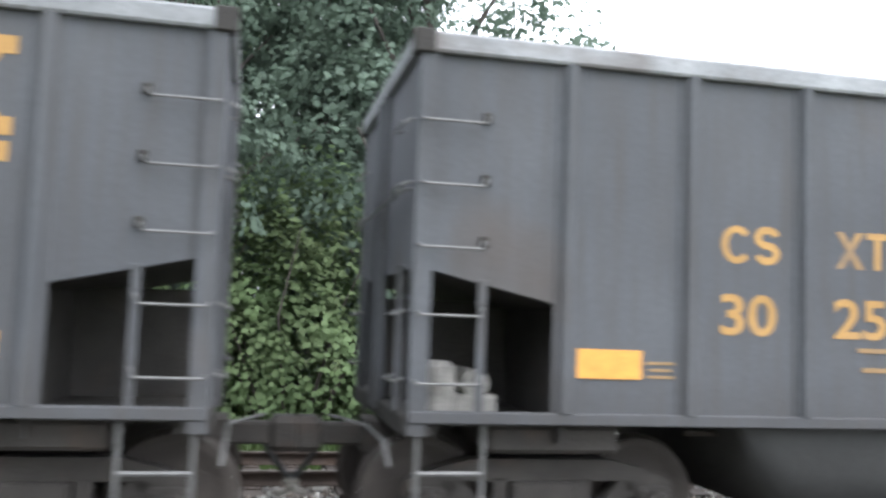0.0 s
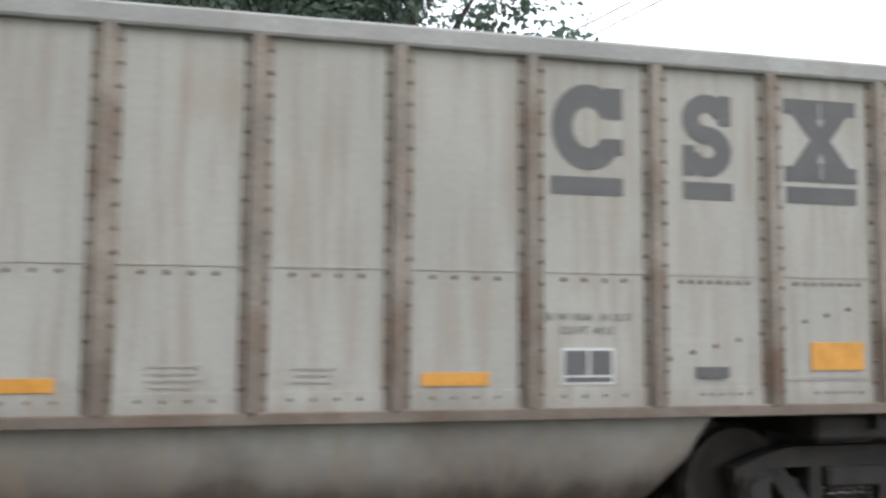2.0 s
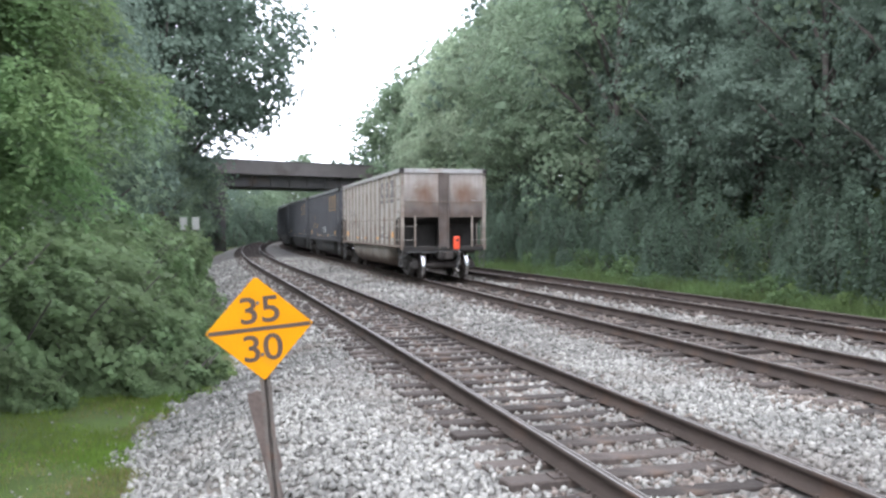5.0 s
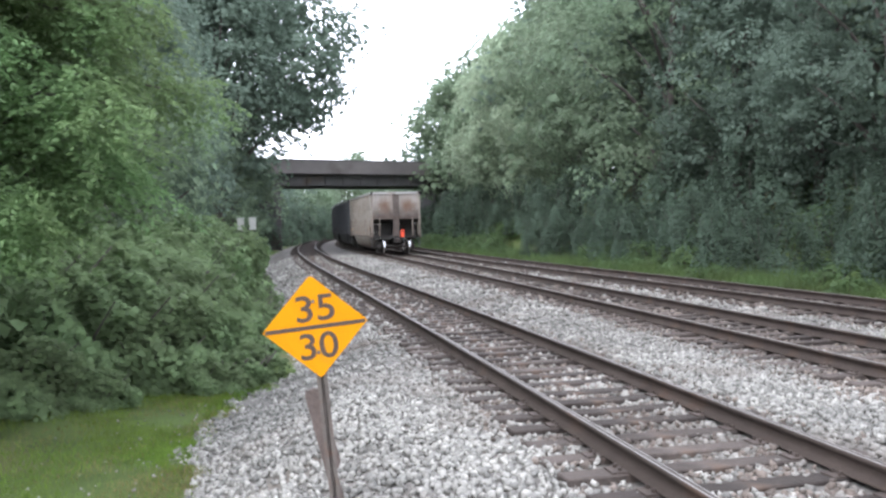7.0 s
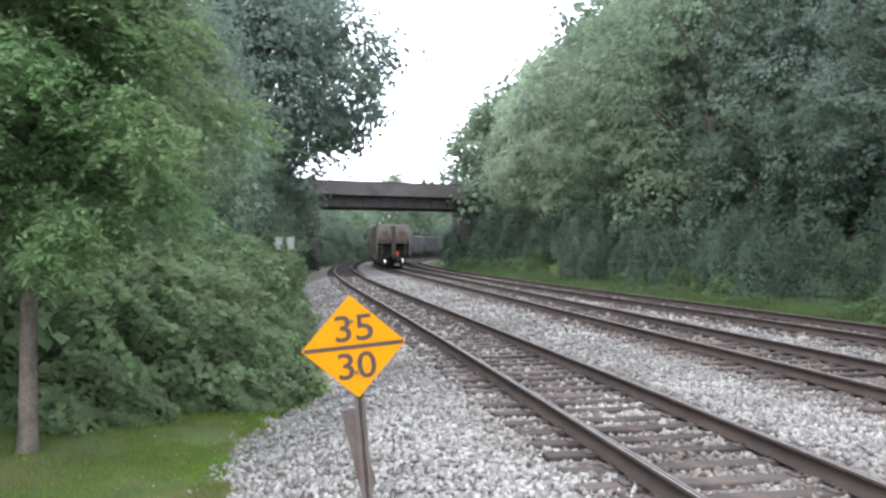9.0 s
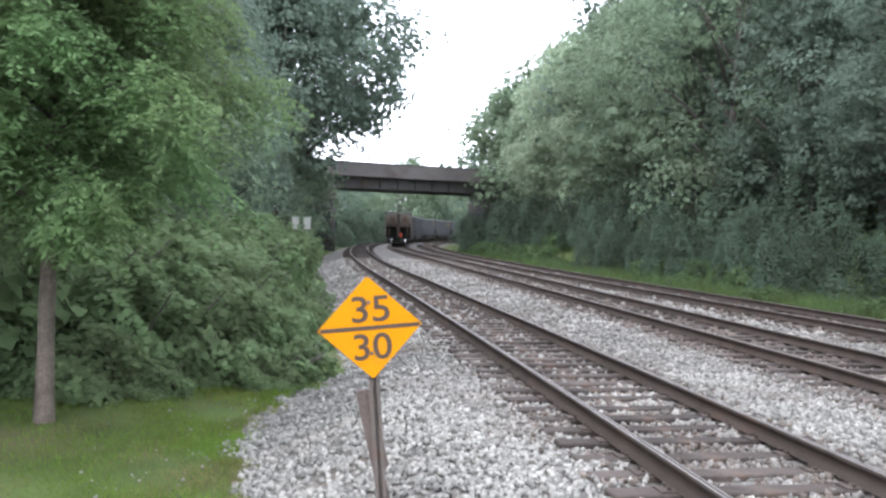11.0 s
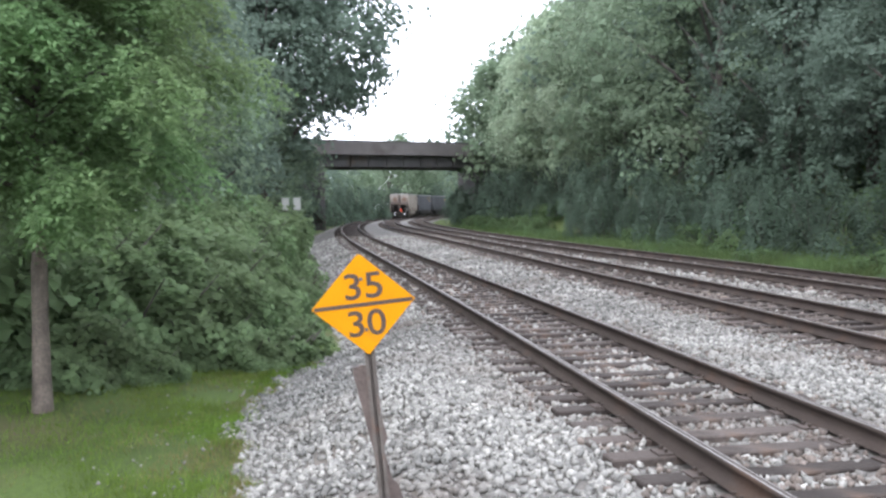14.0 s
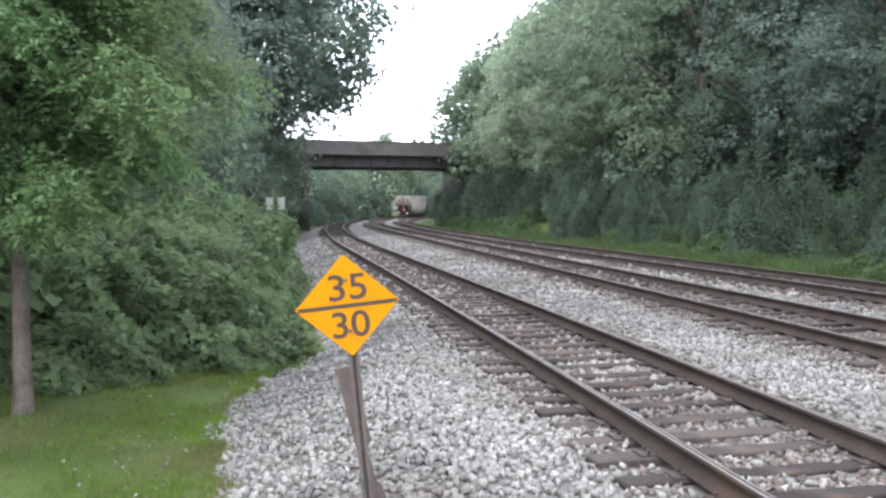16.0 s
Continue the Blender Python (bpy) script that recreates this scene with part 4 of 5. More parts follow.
# what only the dark car before it bears
car_b = cars[1]
road_number(car_b, (("30", 11.24), ("25", 10.28), ("33", 9.33)), M_yellow, M_yellow, M_yellowdull)
sprayed_tag(car_b, 6.74, ((7, 26, 5.5, 9), (14, 12, 5.5, 6), (24, 12, 5, 5.5), (34, 21, 5.5, 14), (47, 27, 6.5, 18)),
            (((4, 0), (11, 3.5), (27, 5), (37, 3.5), (44, -3), (49, 3.5), (58, 6.5)),), (21, 30, 6.5, 11))
sprayed_tag(car_b, 5.78, ((6, 27, 5, 8.5), (8, 13, 5.5, 8.5), (16, 26, 4.5, 11), (23, 27, 5, 11), (26, 17, 5, 8), (36, 30, 5.5, 10.5)),
            (((5, 2), (16, 5.5), (32, 7), (38, 14), (56, 24)), ((32, 8), (42, 15), (54, 15.5), (50, 8), (42, 7)), ((36, 2), (42, -5), (49, -3.5), (54, 10))))
plate_on(car_b, "service_panel", 8.27, 8.52, 1.31, 1.42, M_white, "", 0.004)
small_lines(car_b, 6.42, 1.44, 0.36, 4, M_yellowdull, 0.018, 0.045)
small_lines(car_b, 5.48, 1.44, 0.3, 3, M_yellowdull, 0.018, 0.045)
for a, b, z0, z1 in ((3.4, 3.85, 1.28, 1.31), (3.4, 3.85, 1.32, 1.335), (3.83, 3.85, 1.31, 1.54), (3.5, 3.58, 1.52, 1.54)):
    plate_on(car_b, "data_line", a, b, z0, z1, M_white, "", 0.003)
plate_on(car_b, "tag_board", 2.5, 2.7, 1.37, 1.41, M_white, "", 0.01)
small_lines(car_b, 1.7, 1.37, 0.7, 1, M_yellowdull, 0.02)


# ---- plants ----
def leaf_quads(centres, sizes, facing, rng, droop=0.3, narrow=0.45, loose=0.4):
    """Pointed leaves, four corners each, that face outwards and up as light draws them, tip hanging a little."""
    n = len(centres)
    f = facing + np.array((0, 0, 0.55)) + rng.normal(0, loose, (n, 3))
    f /= np.linalg.norm(f, axis=1)[:, None]
    d = rng.normal(size=(n, 3))
    d[:, 2] -= droop
    d -= f * np.sum(d * f, axis=1)[:, None]
    d /= np.linalg.norm(d, axis=1)[:, None] + 1e-9
    w = np.cross(f, d)
    s = sizes[:, None]
    fold = f * s * 0.1
    v = np.stack((centres - d * s * 0.5, centres + w * s * narrow + fold - d * s * 0.05, centres + d * s * 0.55 - f * s * 0.1, centres - w * s * narrow + fold - d * s * 0.05), 1)
    return v.reshape(-1, 3)


def quads(n):
    return np.arange(n * 4).reshape(n, 4)


def lobes_of(rng, height, radius, base, count, top_heavy=0.0):
    """Centres and radii of the masses that make up a crown."""
    out = []
    for k in range(count):
        f = (k + 0.5) / count
        a = k * 2.4 + rng.uniform(-0.5, 0.5)
        z = base + (height - base) * (0.12 + 0.8 * f)
        reach = radius * (0.72 * math.sin(math.pi * min(1, 0.2 + 0.8 * f)) + 0.1) * rng.uniform(0.75, 1.15)
        out.append((reach * math.cos(a), reach * math.sin(a), z, radius * rng.uniform(0.3, 0.56)))
    out.append((0, 0, height - radius * 0.35, radius * 0.42))
    return out


def crown_points(rng, lobes, clusters, per, spread):
    """Leaf places: clusters on the outer shell of each lobe, so that gaps stay between the masses."""
    L = np.array(lobes)
    weight = L[:, 3] ** 2
    pick = rng.choice(len(L), clusters, p=weight / weight.sum())
    d = rng.normal(size=(clusters, 3))
    d[:, 2] = d[:, 2] * 0.85 + 0.15
    d /= np.linalg.norm(d, axis=1)[:, None]
    c = L[pick, :3] + d * L[pick, 3:] * rng.uniform(0.55, 1.12, clusters)[:, None] ** 0.8
    d[:, 2] += 0.1
    pts = np.repeat(c, per, 0) + rng.normal(0, spread, (clusters * per, 3)) * np.array((1, 1, 0.6))
    return pts, np.repeat(d, per, 0)


def build_tree(name, label, height, radius, base, seed, mat, clusters=520, per=16, leaf=0.27, count=13):
    rng = np.random.default_rng(seed)
    tree = thing(name, label, "tree", group="trees along the line")
    lobes = lobes_of(rng, height, radius, base, count)
    bm = bmesh.new()
    lean = rng.uniform(-0.5, 0.5, 2)
    trunk = [(lean[0] * f * f, lean[1] * f * f, -0.6 + (height * 0.86 + 0.6) * f) for f in np.linspace(0, 1, 8)]
    r0 = 0.016 * height + 0.03
    tube(bm, trunk, [r0 * (1.35 if i == 0 else 1 - 0.82 * i / 7) for i in range(8)], 9)
    part("trunk", bm, M_bark, tree, smooth=True)
    for lx, ly, lz, lr in lobes:
        f = max(0.15, min(0.9, (lz - 0.22 * height * 0.5) / (height * 0.95) - 0.12))
        a = Vector((lean[0] * f * f, lean[1] * f * f, height * 0.86 * f))
        b = Vector((lx, ly, lz))
        mid = a.lerp(b, 0.5) + Vector((0, 0, 0.3))
        bm = tube(bmesh.new(), [a, mid, b], [r0 * 0.42, r0 * 0.28, r0 * 0.1], 6)
        part("limb", bm, M_bark, tree, smooth=True)
    pts, out = crown_points(rng, lobes, clusters, per, leaf * 1.4)
    me = quick_mesh("crown", leaf_quads(pts, leaf * rng.uniform(0.6, 1.3, len(pts)), out, rng), quads(len(pts)), mat)
    part("crown", me, None, tree)
    return tree


def build_bush(name, label, wide, deep, high, seed, mat, n=5200, leaf=0.115, category="bush"):
    """A vine-covered mound: stems inside, leaves in a broken shell that reaches the ground."""
    rng = np.random.default_rng(seed)
    bush = thing(name, label, category, group="bushes along the line")
    bm = bmesh.new()
    for k in range(9):
        a = k * 0.7
        tube(bm, [(0.1 * math.cos(a), 0.1 * math.sin(a), -0.4), (0.3 * wide * math.cos(a), 0.3 * deep * math.sin(a), high * 0.5), (0.42 * wide * math.cos(a + 0.2), 0.42 * deep * math.sin(a + 0.2), high * 0.8)], [0.03, 0.022, 0.01], 5)
    tagged(part("stem_tangle", bm, M_bark, bush), kind="stuff")
    a = rng.uniform(0, 2 * math.pi, n)
    e = np.arcsin(rng.uniform(0.0, 1, n))
    lump = 1 + 0.16 * np.sin(3 * a + seed) + 0.12 * np.sin(7 * a + 5 * e + seed) + 0.1 * np.sin(9 * e + 4 * a)
    r = lump * (1 - np.abs(rng.normal(0, 0.09, n)))
    pts = np.stack((wide * 0.5 * np.cos(a) * np.cos(e) * r, deep * 0.5 * np.sin(a) * np.cos(e) * r, -0.15 + high * np.sin(e) ** 0.8 * r), -1)
    out = np.stack((np.cos(a) * np.cos(e), np.sin(a) * np.cos(e), np.sin(e)), -1)
    me = quick_mesh("foliage", leaf_quads(pts, leaf * rng.uniform(0.6, 1.4, n), out, rng, 0.2, 0.48), quads(n), mat)
    part("foliage", me, None, bush)
    return bush


def place(ob, x, y, turn, size=1.0, sink=0.0):
    ob.matrix_world = pose(x, y, float(ground_height(np.array(float(x)), np.array(float(y)))) - sink, 0, 0, turn)
    ob.scale = (size, size, size)
    return ob


def again(ob, x, y, turn, size, sink=0.0):
    c = copy_thing(ob, Matrix())
    return place(c, x, y, turn, size, sink)


rng = random.Random(11)
far_wood = [
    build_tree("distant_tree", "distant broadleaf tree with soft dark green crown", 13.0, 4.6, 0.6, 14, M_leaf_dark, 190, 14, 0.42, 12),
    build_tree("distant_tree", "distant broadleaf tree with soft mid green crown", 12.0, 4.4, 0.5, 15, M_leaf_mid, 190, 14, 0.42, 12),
]
# near crowns use the dark leaf: dimmer light at the right put into colour
near_wood = [
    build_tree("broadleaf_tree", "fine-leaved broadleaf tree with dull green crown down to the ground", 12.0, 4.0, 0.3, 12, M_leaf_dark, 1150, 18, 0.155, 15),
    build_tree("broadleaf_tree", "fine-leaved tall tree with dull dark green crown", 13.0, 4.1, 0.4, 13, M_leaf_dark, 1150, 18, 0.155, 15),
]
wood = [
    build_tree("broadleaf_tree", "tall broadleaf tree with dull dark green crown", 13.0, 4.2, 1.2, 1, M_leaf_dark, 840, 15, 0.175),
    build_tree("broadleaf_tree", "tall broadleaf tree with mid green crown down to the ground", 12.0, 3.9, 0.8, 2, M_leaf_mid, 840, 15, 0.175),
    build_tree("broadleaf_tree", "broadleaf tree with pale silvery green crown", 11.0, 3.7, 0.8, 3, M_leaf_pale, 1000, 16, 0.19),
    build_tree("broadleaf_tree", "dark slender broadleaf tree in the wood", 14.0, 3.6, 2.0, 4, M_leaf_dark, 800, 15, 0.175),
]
spots = []
for i, p in enumerate(np.arange(-4, 112, 5.2)):  # front of the right-hand wood
    spots.append((p, (20.4 if p > 6 else 18.8) + rng.uniform(-0.8, 1.2) + 1.8 * float(smoothstep(38, 60, p)), rng.choice((0, 1, 1, 3)) if not 64 < p < 100 else 2))
for p in np.arange(-1, 112, 6.0):  # second and third rank up the bank
    spots.append((p, 25.5 + rng.uniform(-1.5, 1.5), rng.choice((0, 1, 3))))
for p in np.arange(2, 130, 6.5):
    spots.append((p, 32 + rng.uniform(-2, 2), rng.choice((0, 3))))
for p in np.arange(38, 112, 7.0):
    spots.append((p, 28.6 + rng.uniform(-0.6, 0.6), rng.choice((0, 1))))
for p, y in ((140, -9), (160, -8), (126, -11), (150, 34), (165, 44), (138, 29), (185, 54), (122, 26), (205, 62)):
    spots.append((p, y, rng.choice((0, 1, 3))))
for p in np.arange(128, 250, 9.0):  # both sides of the bend beyond the bridge
    spots.append((p, float(np.interp(p, LINE_1[0], LINE_1[1])) - 7.2 + rng.uniform(-0.8, 0.8), rng.choice((0, 1, 3))))
    spots.append((p, float(np.interp(p, LINE_3[0], LINE_3[1])) + 8.4 + rng.uniform(-0.8, 0.8), rng.choice((0, 1, 3))))
for p in np.arange(8, 70, 7.5):  # top of the bank
    spots.append((p, 40 + rng.uniform(-1.5, 1.5), rng.choice((0, 1))))
for k, a in enumerate(np.arange(-5, 20, 1.3)):  # the wood that closes the view
    far = 255 + 16 * (k % 2)
    spots.append((far * math.cos(math.radians(a)), far * math.sin(math.radians(a)), 0))
for p, y in ((22, -9.5), (29, -7.0), (37, -8.5), (46, -6.5), (56, -7.5), (64, -10), (82, -6), (90, -9), (97, -4.5), (33, -14), (48, -15), (16, -11), (20, -16), (10, -13), (5, -15), (62, -16), (80, -14), (52, -5.6), (65, -3.9), (73, -3.5), (84, -3.6), (26, -6.2), (41, -6.0), (13.5, -8.2)):
    spots.append((p, y, rng.choice((0, 1, 3))))
for p, y in ((-1.5, 21.8), (-3.2, 22.6), (1, 30), (-3.5, 29), (-22, 36), (-30, 40), (-25, 46)):
    spots.append((p, y, 1))
low_row = [(-8, 25), (-11, 27.5), (-14, 24.8), (-17, 27.5), (-20, 25), (-24, 27.5), (-28, 25.5), (-33, 27), (-38, 26), (-44, 27)]
spots += [(p, y, 1 if i % 2 else 0) for i, (p, y) in enumerate(low_row)]
used = set()
for p, y, k in spots:
    turn, size = rng.uniform(0, 360), rng.uniform(0.88, 1.15) * (1.36 if 64 < p < 112 and y > 10 else 1.22 if 42 < p < 112 and y > 10 else 0.52 if (p, y) in low_row else 1.35 if p > 175 else 0.8 if p > 115 else 0.8 if 45 < p < 90 and -6 < y < -3 else 1)
    if p < 40 and 10 < y < 24:
        k = 10 + round(p) % 2
    if (p > 78 or y > 24 or p < -8) and k != 2:
        k = 20 + k % 2
    kind_of = far_wood[k - 20] if k >= 20 else near_wood[k - 10] if k >= 10 else wood[k]
    if k in used:
        again(kind_of, -p, y, turn, size)
    else:
        used.add(k)
        place(kind_of, -p, y, turn, size)
for k, kind_of in enumerate(wood):
    if k not in used:
        place(kind_of, -70, 27, 0)
for k, kind_of in enumerate(near_wood):
    if k + 10 not in used:
        place(kind_of, -14, 21, 0)
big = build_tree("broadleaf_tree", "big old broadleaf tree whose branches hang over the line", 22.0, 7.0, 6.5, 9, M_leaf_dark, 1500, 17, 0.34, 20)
place(big, -68, -4.2, 40, 1.02)
again(big, -77, -4.6, 160, 1.3)


def build_locust():
    """The young tree on the verge: thin trunk, drooping feathered leaves."""
    rng = np.random.default_rng(21)
    tree = thing("young_tree", "young tree with thin grey trunk and drooping feathery yellow-green leaves", "tree")
    bm = tube(bmesh.new(), [(0, 0, -0.3), (0, 0, 0.0), (0.0, 0.005, 0.35), (0.01, 0.01, 0.9), (0.02, 0.02, 1.5), (0.02, 0.03, 2.1), (-0.01, 0.05, 3.2), (0.05, 0.0, 4.6), (0.1, 0.05, 5.8)], [0.125, 0.108, 0.092, 0.083, 0.08, 0.075, 0.055, 0.032, 0.012], 12)
    part("trunk", bm, M_barkpale, tree, smooth=True)
    ends = []
    for k in range(36):
        z = 1.9 + 3.9 * (k / 35) ** 0.95
        a = k * 2.4
        reach = (2.1 - 0.28 * abs(z - 3.2)) * rng.uniform(0.7, 1.05)
        p0 = Vector((0, 0.03, z))
        p1 = p0 + Vector((0.5 * reach * math.cos(a), 0.5 * reach * math.sin(a), 0.45))
        p2 = p0 + Vector((reach * math.cos(a), reach * math.sin(a), 0.25))
        part("branch", tube(bmesh.new(), [p0, p1, p2], [0.03, 0.018, 0.006], 5), M_bark, tree)
        for f in np.linspace(0.2, 1.08, 30):
            q = p0.lerp(p1, f * 2) if f < 0.5 else p1.lerp(p2, f * 2 - 1)
            ends.append((q, a))
    verts = []
    for q, a in ends:
        for _ in range(8):
            b = a + rng.uniform(-1.9, 1.9)
            d = Vector((math.cos(b), math.sin(b), rng.uniform(-0.7, 0.35))).normalized()
            side = d.cross(Vector((0, 0, 1))).normalized()
            length = rng.uniform(0.2, 0.4)
            start = q + Vector(rng.normal(0, 0.17, 3))
            sag = rng.uniform(0.08, 0.3)
            for j in range(8):
                f = (j + rng.uniform(0.5, 1.2)) / 8
                c = start + d * length * f + Vector((0, 0, -sag * f * f))
                for s in (-1, 1):
                    reach = rng.uniform(0.04, 0.085)
                    tip = c + side * s * reach + d * rng.uniform(0.0, 0.05) + Vector((0, 0, rng.uniform(-0.06, 0.02)))
                    w = d * rng.uniform(0.012, 0.022) + Vector((0, 0, rng.uniform(-0.012, 0.012)))
                    m = c.lerp(tip, 0.45)
                    verts += [c, m + w, tip, m - w]
    v = np.array(verts)
    part("foliage", quick_mesh("foliage", v, quads(len(v) // 4), M_leaf_locust), None, tree)
    return tree


place(build_locust(), -10.9, -3.3, 25, 1.16, 0.0)

vine = [build_bush("vine_thicket", "thick vine-covered thicket beside the ballast", 4.2, 3.2, 1.9, 31, M_leaf_vine, 7000, 0.125),
        build_bush("vine_thicket", "low leafy thicket of vines and brambles", 3.6, 2.8, 1.3, 32, M_leaf_vine, 7000, 0.11)]
weeds = [build_bush("roadside_bush", "rounded dull green bush at the foot of the wood", 3.6, 2.6, 1.5, 33, M_leaf_bush, 3000, 0.13),
         build_bush("kudzu_mound", "tall mound of kudzu draped over saplings", 5.0, 4.0, 4.6, 34, M_leaf_kudzu, 5000, 0.18),
         build_bush("kudzu_mound", "tall fine-leaved mound of kudzu over saplings beside the track", 5.0, 4.0, 4.8, 35, M_leaf_kudzu, 8000, 0.13),
         # same kudzu in a lighter leaf: the haze opposite is put into its colour
         build_bush("kudzu_mound", "tall mound of kudzu over saplings, leaf lightened to carry the haze", 5.0, 4.0, 4.8, 36, M_leaf_vine, 9000, 0.125)]
done = [0, 0]
for k, x, y, s in ((1, -13.5, -3.7, 0.85), (0, -13.4, -5.5, 0.95), (0, -14.8, -2.9, 0.95), (1, -14.6, -1.75, 0.75), (0, -17.2, -2.5, 1.05), (1, -16.2, -1.25, 0.75), (0, -15.8, -5.2, 1.4), (0, -19.5, -2.7, 1.1), (0, -22.5, -3.0, 1.3), (1, -20.5, -1.6, 0.8), (1, -13.9, -0.95, 0.42), (1, -15.2, -0.6, 0.45), (1, -17.8, -0.65, 0.5), (1, -12.9, -2.6, 0.4),
                   (0, -26.5, -3.4, 1.4), (0, -31, -3.5, 1.5), (0, -36, -3.6, 1.5), (0, -42, -4.3, 1.35), (0, -49, -4.8, 1.3), (0, -56, -5.2, 1.3), (0, -13.2, -7.4, 1.3), (0, -8.6, -6.8, 1.1), (0, -19, -6.5, 1.9), (0, -25, -6.8, 2.0), (0, -6.4, -8.5, 1.4), (0, -14, -8.5, 1.9), (0, -64, -4.6, 1.3), (0, -75, -4.2, 1.3)):
    turn = rng.uniform(0, 360)
    if done[k]:
        again(vine[k], x, y, turn, s)
    else:
        done[k] = 1
        place(vine[k], x, y, turn, s)
runner = build_bush("vine_thicket", "low vine runners spilling over the edge of the ballast", 1.5, 1.15, 0.55, 38, M_leaf_vine, 2300, 0.075)
for i, p in enumerate(np.arange(14.2, 44, 1.5)):
    (again if i else place)(runner, -p, float(bed_edges(np.array(p))[0]) - 0.45 + rng.uniform(-0.15, 0.15), rng.uniform(0, 360), rng.uniform(0.75, 1.1), 0.05)
done = [0, 0]
for i, p in enumerate(np.arange(3, 108, 3.2)):
    r = float(bed_edges(np.array(p))[1])
    for y, s, kk in ((r + 3.2 + rng.uniform(-0.9, 0.8), rng.uniform(0.4, 0.85), 0), (r + 6.0 + rng.uniform(-0.5, 0.7), rng.uniform(0.65, 1.05), 1 if i % 2 else 0)):
        turn = rng.uniform(0, 360)
        if done[kk]:
            again(weeds[kk], -p, y, turn, s)
        else:
            done[kk] = 1
            place(weeds[kk], -p, y, turn, s)
fresh = build_bush("weed_clump", "lush bright green clump of tall weeds beside the far track", 3.4, 2.2, 1.15, 37, M_leaf_fresh, 3600, 0.12)
place(fresh, -6.5, 15.6, 15, 0.9)
for p, dy, size in ((8.6, 2.6, 1.0), (10.4, 2.0, 0.8), (11.8, 2.9, 1.05), (14.0, 2.3, 0.85), (16.0, 2.8, 0.95), (18.6, 2.2, 0.7), (9.6, 3.4, 1.1), (13.0, 3.6, 1.1), (15.2, 1.9, 0.7), (17.2, 3.3, 1.0), (4.4, 2.6, 0.9), (2.2, 2.2, 0.75), (21.5, 2.6, 0.7)):
    again(fresh, -p, float(bed_edges(np.array(p))[1]) + dy, rng.uniform(0, 360), size)
place(weeds[2], -11.5, 19.0, 20, 0.95)
place(weeds[3], 1.2, 16.6, 20, 1.0)
for p in np.arange(15, 50, 2.9):  # brambles that come down to the grass
    again(weeds[2], -p, float(bed_edges(np.array(p))[1]) + 3.4 + rng.uniform(-0.4, 0.9), rng.uniform(0, 360), rng.uniform(0.45, 0.72))
for p in (16.5, 20.5, 23, 27.5, 34, 36.5, 44, 51, 55, 63):  # odd bushes out in the grass
    again(weeds[0], -p, float(bed_edges(np.array(p))[1]) + 1.5 + rng.uniform(-0.2, 0.5), rng.uniform(0, 360), rng.uniform(0.3, 0.55))
for x, y, s in ((-36, 23.6, 1.2), (-40, 24.2, 1.3), (-44.5, 24.0, 1.3), (-49, 24.6, 1.35), (-54, 25.2, 1.35), (-31, 23.8, 1.2), (-96, -1.8, 1.0), (-93, -4.5, 1.3), (-101, -1.6, 0.9), (-110, -3, 1.2), (-118, 1.5, 1.1), (-126, 4, 1.2), (-138, 8, 1.2), (-108, 17.5, 0.9), (-96, 15.8, 0.8), (-124, 20.5, 1.0), (-150, 24, 1.3), (-160, 6, 1.3), (-175, 14, 1.3), (-190, 24, 1.5)):
    again(weeds[1], x, y, rng.uniform(0, 360), s)
for x, y, s in ((-1.4, 17.2, 1.1), (3.6, 18.2, 0.95), (-4.2, 17.6, 0.9), (-7.5, 18.6, 1.0), (-16, 19.2, 1.0)):
    again(weeds[3 if x > -9 else 2], x, y, rng.uniform(0, 360), s)


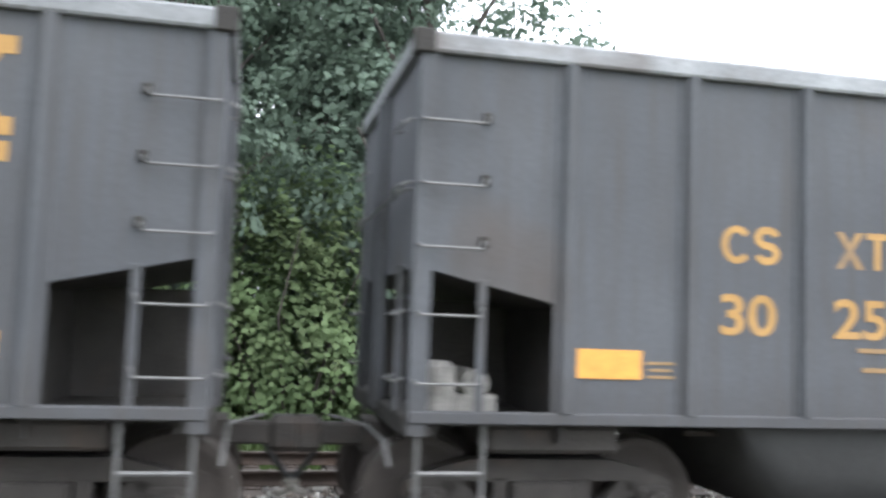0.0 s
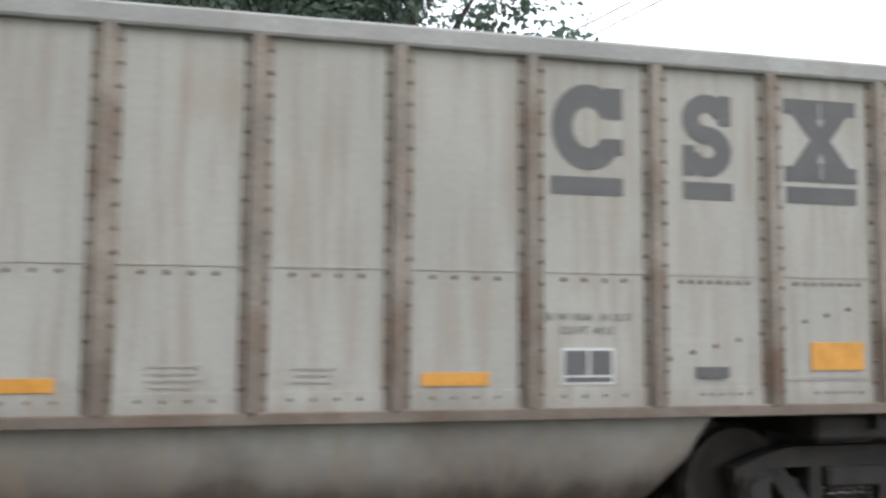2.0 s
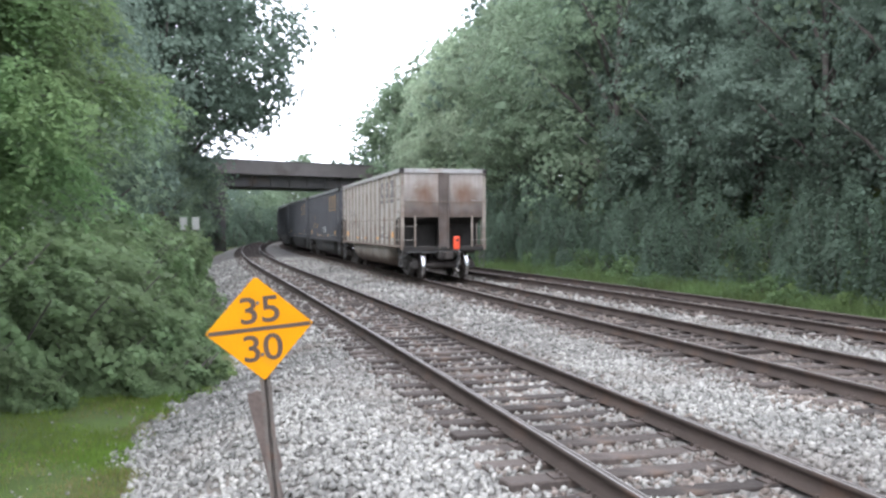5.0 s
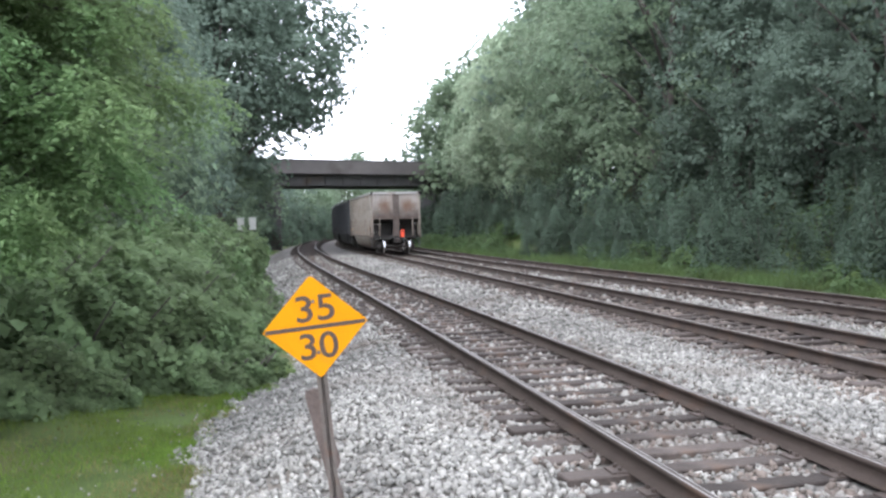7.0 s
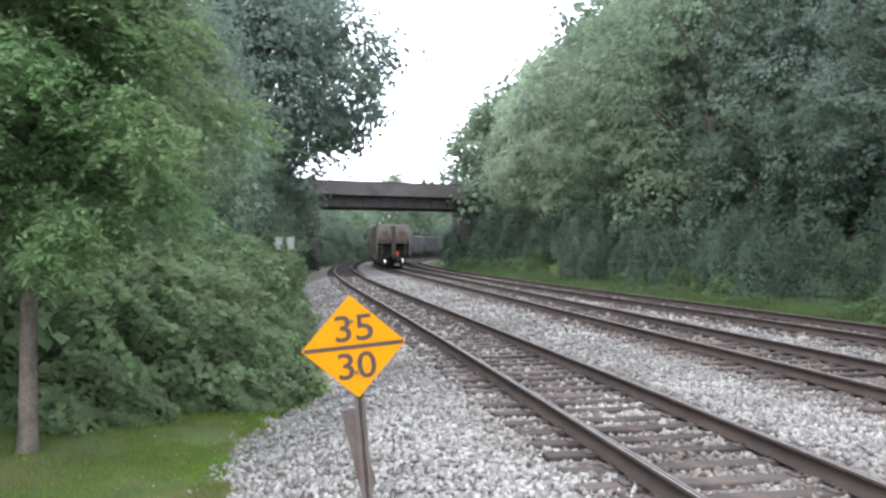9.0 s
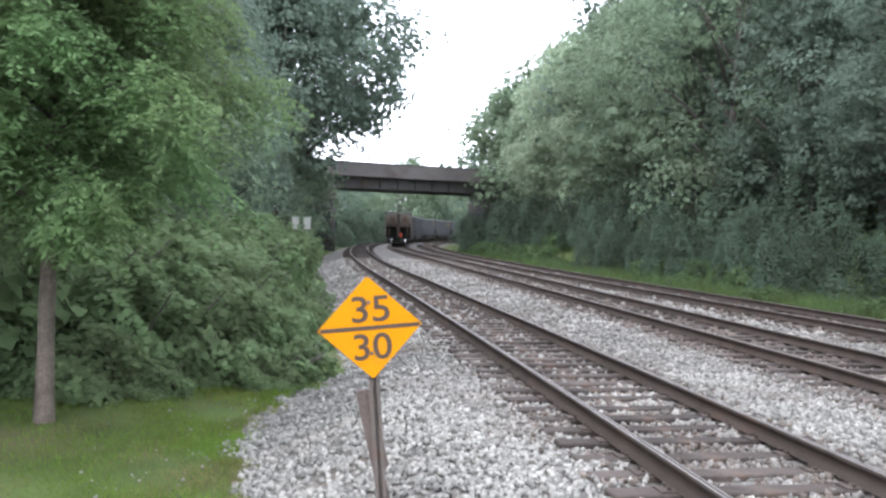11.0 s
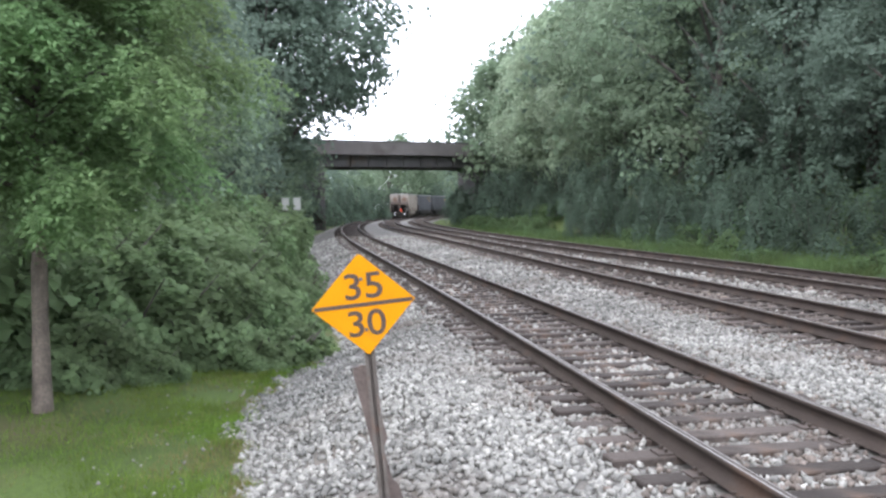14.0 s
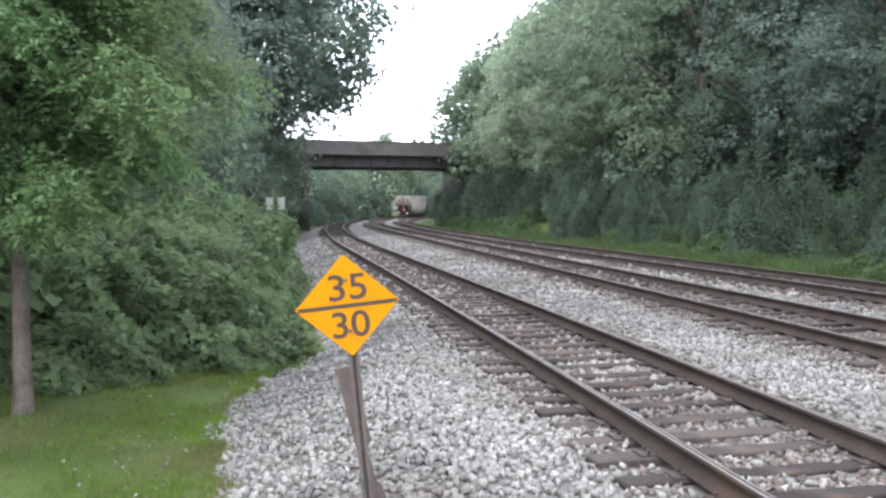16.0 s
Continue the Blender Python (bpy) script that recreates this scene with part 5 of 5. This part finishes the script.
def scatter_grass():
    """Mown grass on the near verge and taller weeds along the far side."""
    rng = np.random.default_rng(8)

    def blades(x, y, z, h):
        n = len(x)
        a = rng.uniform(0, 2 * math.pi, n)
        lean = rng.normal(0, 0.45, (n, 2)) * h[:, None]
        w = 0.004 + 0.02 * h
        b0 = np.stack((x - w * np.cos(a), y - w * np.sin(a), z - 0.02), -1)
        b1 = np.stack((x + w * np.cos(a), y + w * np.sin(a), z - 0.02), -1)
        t = np.stack((x + lean[:, 0], y + lean[:, 1], z + h), -1)
        return np.stack((b0, b1, t), 1).reshape(-1, 3)
    n = 150000
    x = rng.uniform(-14, 6, n)
    left = bed_edges(-x)[0]
    y = left + 0.35 - rng.exponential(1.3, n)
    patch = np.sin(2.1 * x + 1.3 * y) + np.sin(3.7 * y - 1.9 * x) + rng.normal(0, 0.7, n)
    keep = (y > -7) & (patch > -0.45) & ((y < left - 0.1) | (rng.random(n) < 0.25))
    x, y = x[keep], y[keep]
    v = blades(x, y, ground_height(x, y), rng.uniform(0.025, 0.065, len(x)))
    f = np.arange(len(v)).reshape(-1, 3)
    tagged(new("verge_grass", quick_mesh("verge_grass", v, f, M_blade)), "short green and tan mown grass on the verge", "grass", kind="stuff")
    x = rng.uniform(-14, 6, 60000)
    y = bed_edges(-x)[0] + 0.3 - rng.exponential(0.9, len(x))
    keep = (np.sin(1.7 * x - 2.3 * y + 1) + np.sin(4.1 * y + 2.9 * x) + rng.normal(0, 0.5, len(x)) > 0.3) & (y > -6)
    x, y = x[keep], y[keep]
    v = blades(x, y, ground_height(x, y), rng.uniform(0.02, 0.055, len(x)))
    tagged(new("dry_grass", quick_mesh("dry_grass", v, np.arange(len(v)).reshape(-1, 3), M_drygrass)), "tan dead grass in patches on the verge", "grass", kind="stuff")
    n = 80000
    p = rng.gamma(1.6, 16, n) - 3
    right = bed_edges(p)[1]
    y = right - 0.15 + np.abs(rng.normal(0, 1.9, n)) * (1.6 - 0.6 * smoothstep(12, 20, p))
    v = blades(-p, y, ground_height(-p, y), rng.uniform(0.12, 0.55, n) * (0.5 + smoothstep(0, 1.2, y - right)))
    f = np.arange(len(v)).reshape(-1, 3)
    tagged(new("tall_grass", quick_mesh("tall_grass", v, f, M_weed)), "tall bright green grass and weeds along the far track", "grass", kind="stuff")


scatter_grass()


# ---- lineside things ----
def build_sign():
    sign = thing("speed_sign", "yellow diamond speed sign on a leaning steel post in the ballast", "sign", pose(-5.9, 0.27, -0.28, 0, 0, 0))
    face = pose(0, 0, 1.4, 90, 0, 91) @ pose(0, 0, 0, 0, 0, 5.0)
    r = 0.345
    bm = bmesh.new()
    prism(bm, [(-r, 0), (-0.012, -r + 0.015), (0.0, -r + 0.01), (0.012, -r + 0.015), (r, 0), (r - 0.005, 0.01), (0.012, r - 0.01), (-0.012, r - 0.01), (-r + 0.005, 0.01)], -0.003, 0.003, "z")
    board = part("board", bm, M_signyellow, sign)
    board.matrix_basis = face
    bar = part("bar", new_box(-r + 0.015, -0.013, 0.002, r - 0.015, 0.013, 0.006), M_signblack, board)
    for text, y in (("35", 0.125), ("30", -0.125)):
        letters("speed_number", text, 0, y, 0.004, 0.175, 0.25, M_signblack, board, 0.004, (0, 0, 0), bold=0.008).matrix_basis = pose(0.01, y, 0.0045)
    for y in (0.17, -0.17):
        part("bolt", tube(bmesh.new(), [(0.0, y, 0.003), (0.0, y, 0.012)], 0.012, 8), M_post, board)
    bm = bmesh.new()
    prism(bm, [(-0.035, -0.012), (-0.014, -0.012), (-0.014, 0.02), (0.014, 0.02), (0.014, -0.012), (0.035, -0.012), (0.035, -0.004), (0.022, -0.004), (0.022, 0.028), (-0.022, 0.028), (-0.022, -0.004), (-0.035, -0.004)], -0.3, 1.62, "z")
    post = part("post", bm, M_post, sign)
    post.matrix_basis = pose(-0.035, 0.118, 0, 4.5, 0, 0) @ pose(0, 0, 0, 0, 0, 90)
    stake = thing("stake", "rusty brown flat stake leaning behind the sign post", "stake", pose(-6.05, 0.466, -0.28, 13.4, 0, 0) @ pose(0, 0, 0, 0, 0, 90))
    bm = bmesh.new()
    prism(bm, [(-0.055, -0.2), (0.058, -0.2), (0.056, 0.12), (0.02, 0.17), (0.018, 0.4), (0.062, 0.45), (0.052, 0.97), (0.02, 0.99), (-0.045, 0.985), (-0.055, 0.94)], -0.012, 0.012, "y")
    part("blade", bm, M_plank, stake)


build_sign()


def build_lineside():
    for dx, dy in ((0, 0), (-0.3, -0.75)):
        cab = thing("relay_cabinet", "pale lineside cabinet on a post among the bushes", "cabinet", pose(-58 + dx, -1.5 + dy, -0.6), group="lineside cabinets")
        part("post", tube(bmesh.new(), [(0, 0, -0.3), (0, 0, 2.5)], 0.05, 8), M_post, cab)
        part("case", new_box(-0.2, -0.22, 2.3, 0.2, 0.22, 3.05, bevel=0.02), M_box, cab)
        part("hood", new_box(-0.24, -0.26, 3.05, 0.24, 0.26, 3.09, bevel=0.01), M_box, cab)
    lot = bmesh.new()
    for x0, y0, x1, y1 in ((5.2, 13.9, 60, 24),):
        vs = [lot.verts.new((x, y, -0.5)) for x, y in ((x0 + 0.6, y0), (x1, y0), (x1, y1), (x0, y1))]
        lot.faces.new(vs)
        r = bmesh.ops.extrude_face_region(lot, geom=lot.faces[:])
        bmesh.ops.translate(lot, verts=[v for v in r["geom"] if isinstance(v, bmesh.types.BMVert)], vec=(0, 0, -0.3))
        bmesh.ops.recalc_face_normals(lot, faces=lot.faces)
    tagged(new("gravel_lot", solid("gravel_lot", lot, M_lot)), "pale gravel lot beyond the tracks", "lot", kind="structure")
    b = thing("bollard", "faded yellow steel bollard at the edge of the lot", "bollard", pose(6.1, 13.8, -0.62))
    part("pipe", tube(bmesh.new(), [(0, 0, -0.2), (0, 0, 1.0), (0, 0, 1.06), (0, 0, 1.09)], [0.085, 0.085, 0.07, 0.03], 14), M_bollard, b)
    # two service cables across the line, hung between poles clear of the view
    for x0, z0, lean in ((11.4, 8.1, 0.22), (12.05, 8.4, 0.197)):
        pts = [(x0 - lean * y, y, z0 + 0.4 * ((y - 12) / 30) ** 2) for y in np.linspace(-18, 42, 25)]
        tagged(new("overhead_cable", solid("overhead_cable", tube(bmesh.new(), pts, 0.014, 6), M_cable)), "thin black cable slung across the sky", "cable", group="overhead cables")
    for y in (-18, 42):
        pole = thing("utility_pole", "wooden utility pole that carries the cables", "pole", pose(11.75 - 0.208 * y, y, -0.7), group="utility poles")
        part("shaft", tube(bmesh.new(), [(0, 0, -0.5), (0, 0, 9.6)], [0.16, 0.11], 10), M_bark, pole)
        part("crossarm", new_box(-1.3, -0.06, 9.1, 1.3, 0.06, 9.24, bevel=0.01), M_bark, pole)


build_lineside()


# ---- the train runs off to the left and round the bend ----
SPEED, START, WHEEL_RADIUS = 12.207, -30.83, 0.457


def car_pose(n, t):
    mid = START + SPEED * t + 0.18 * (1 + math.cos(math.pi * min(t, 2) / 2)) + n * PITCH + HALF  # still gathering speed at first
    a, _ = on_line(LINE_2, mid - 5.8)
    b, _ = on_line(LINE_2, mid + 5.8)
    d = b - a
    c = (a + b) / 2
    return pose(c.x, c.y, 0, 0, 0, math.degrees(math.atan2(d.y, d.x)))


def motions():
    for n, car in enumerate(cars):
        walk(car, [(i / 5, car_pose(n, i / 5)) for i in range(81)])
    step = math.degrees(SPEED / FPS / WHEEL_RADIUS)
    for n, car in enumerate(cars[:4]):
        for ob in car.children:
            if ob.name.startswith("wheelset"):
                at = ob.location.copy()
                walk(ob, [(i / FPS, pose(at.x, at.y, at.z, 0, (i * step) % 360, 0)) for i in range(481)])


motions()
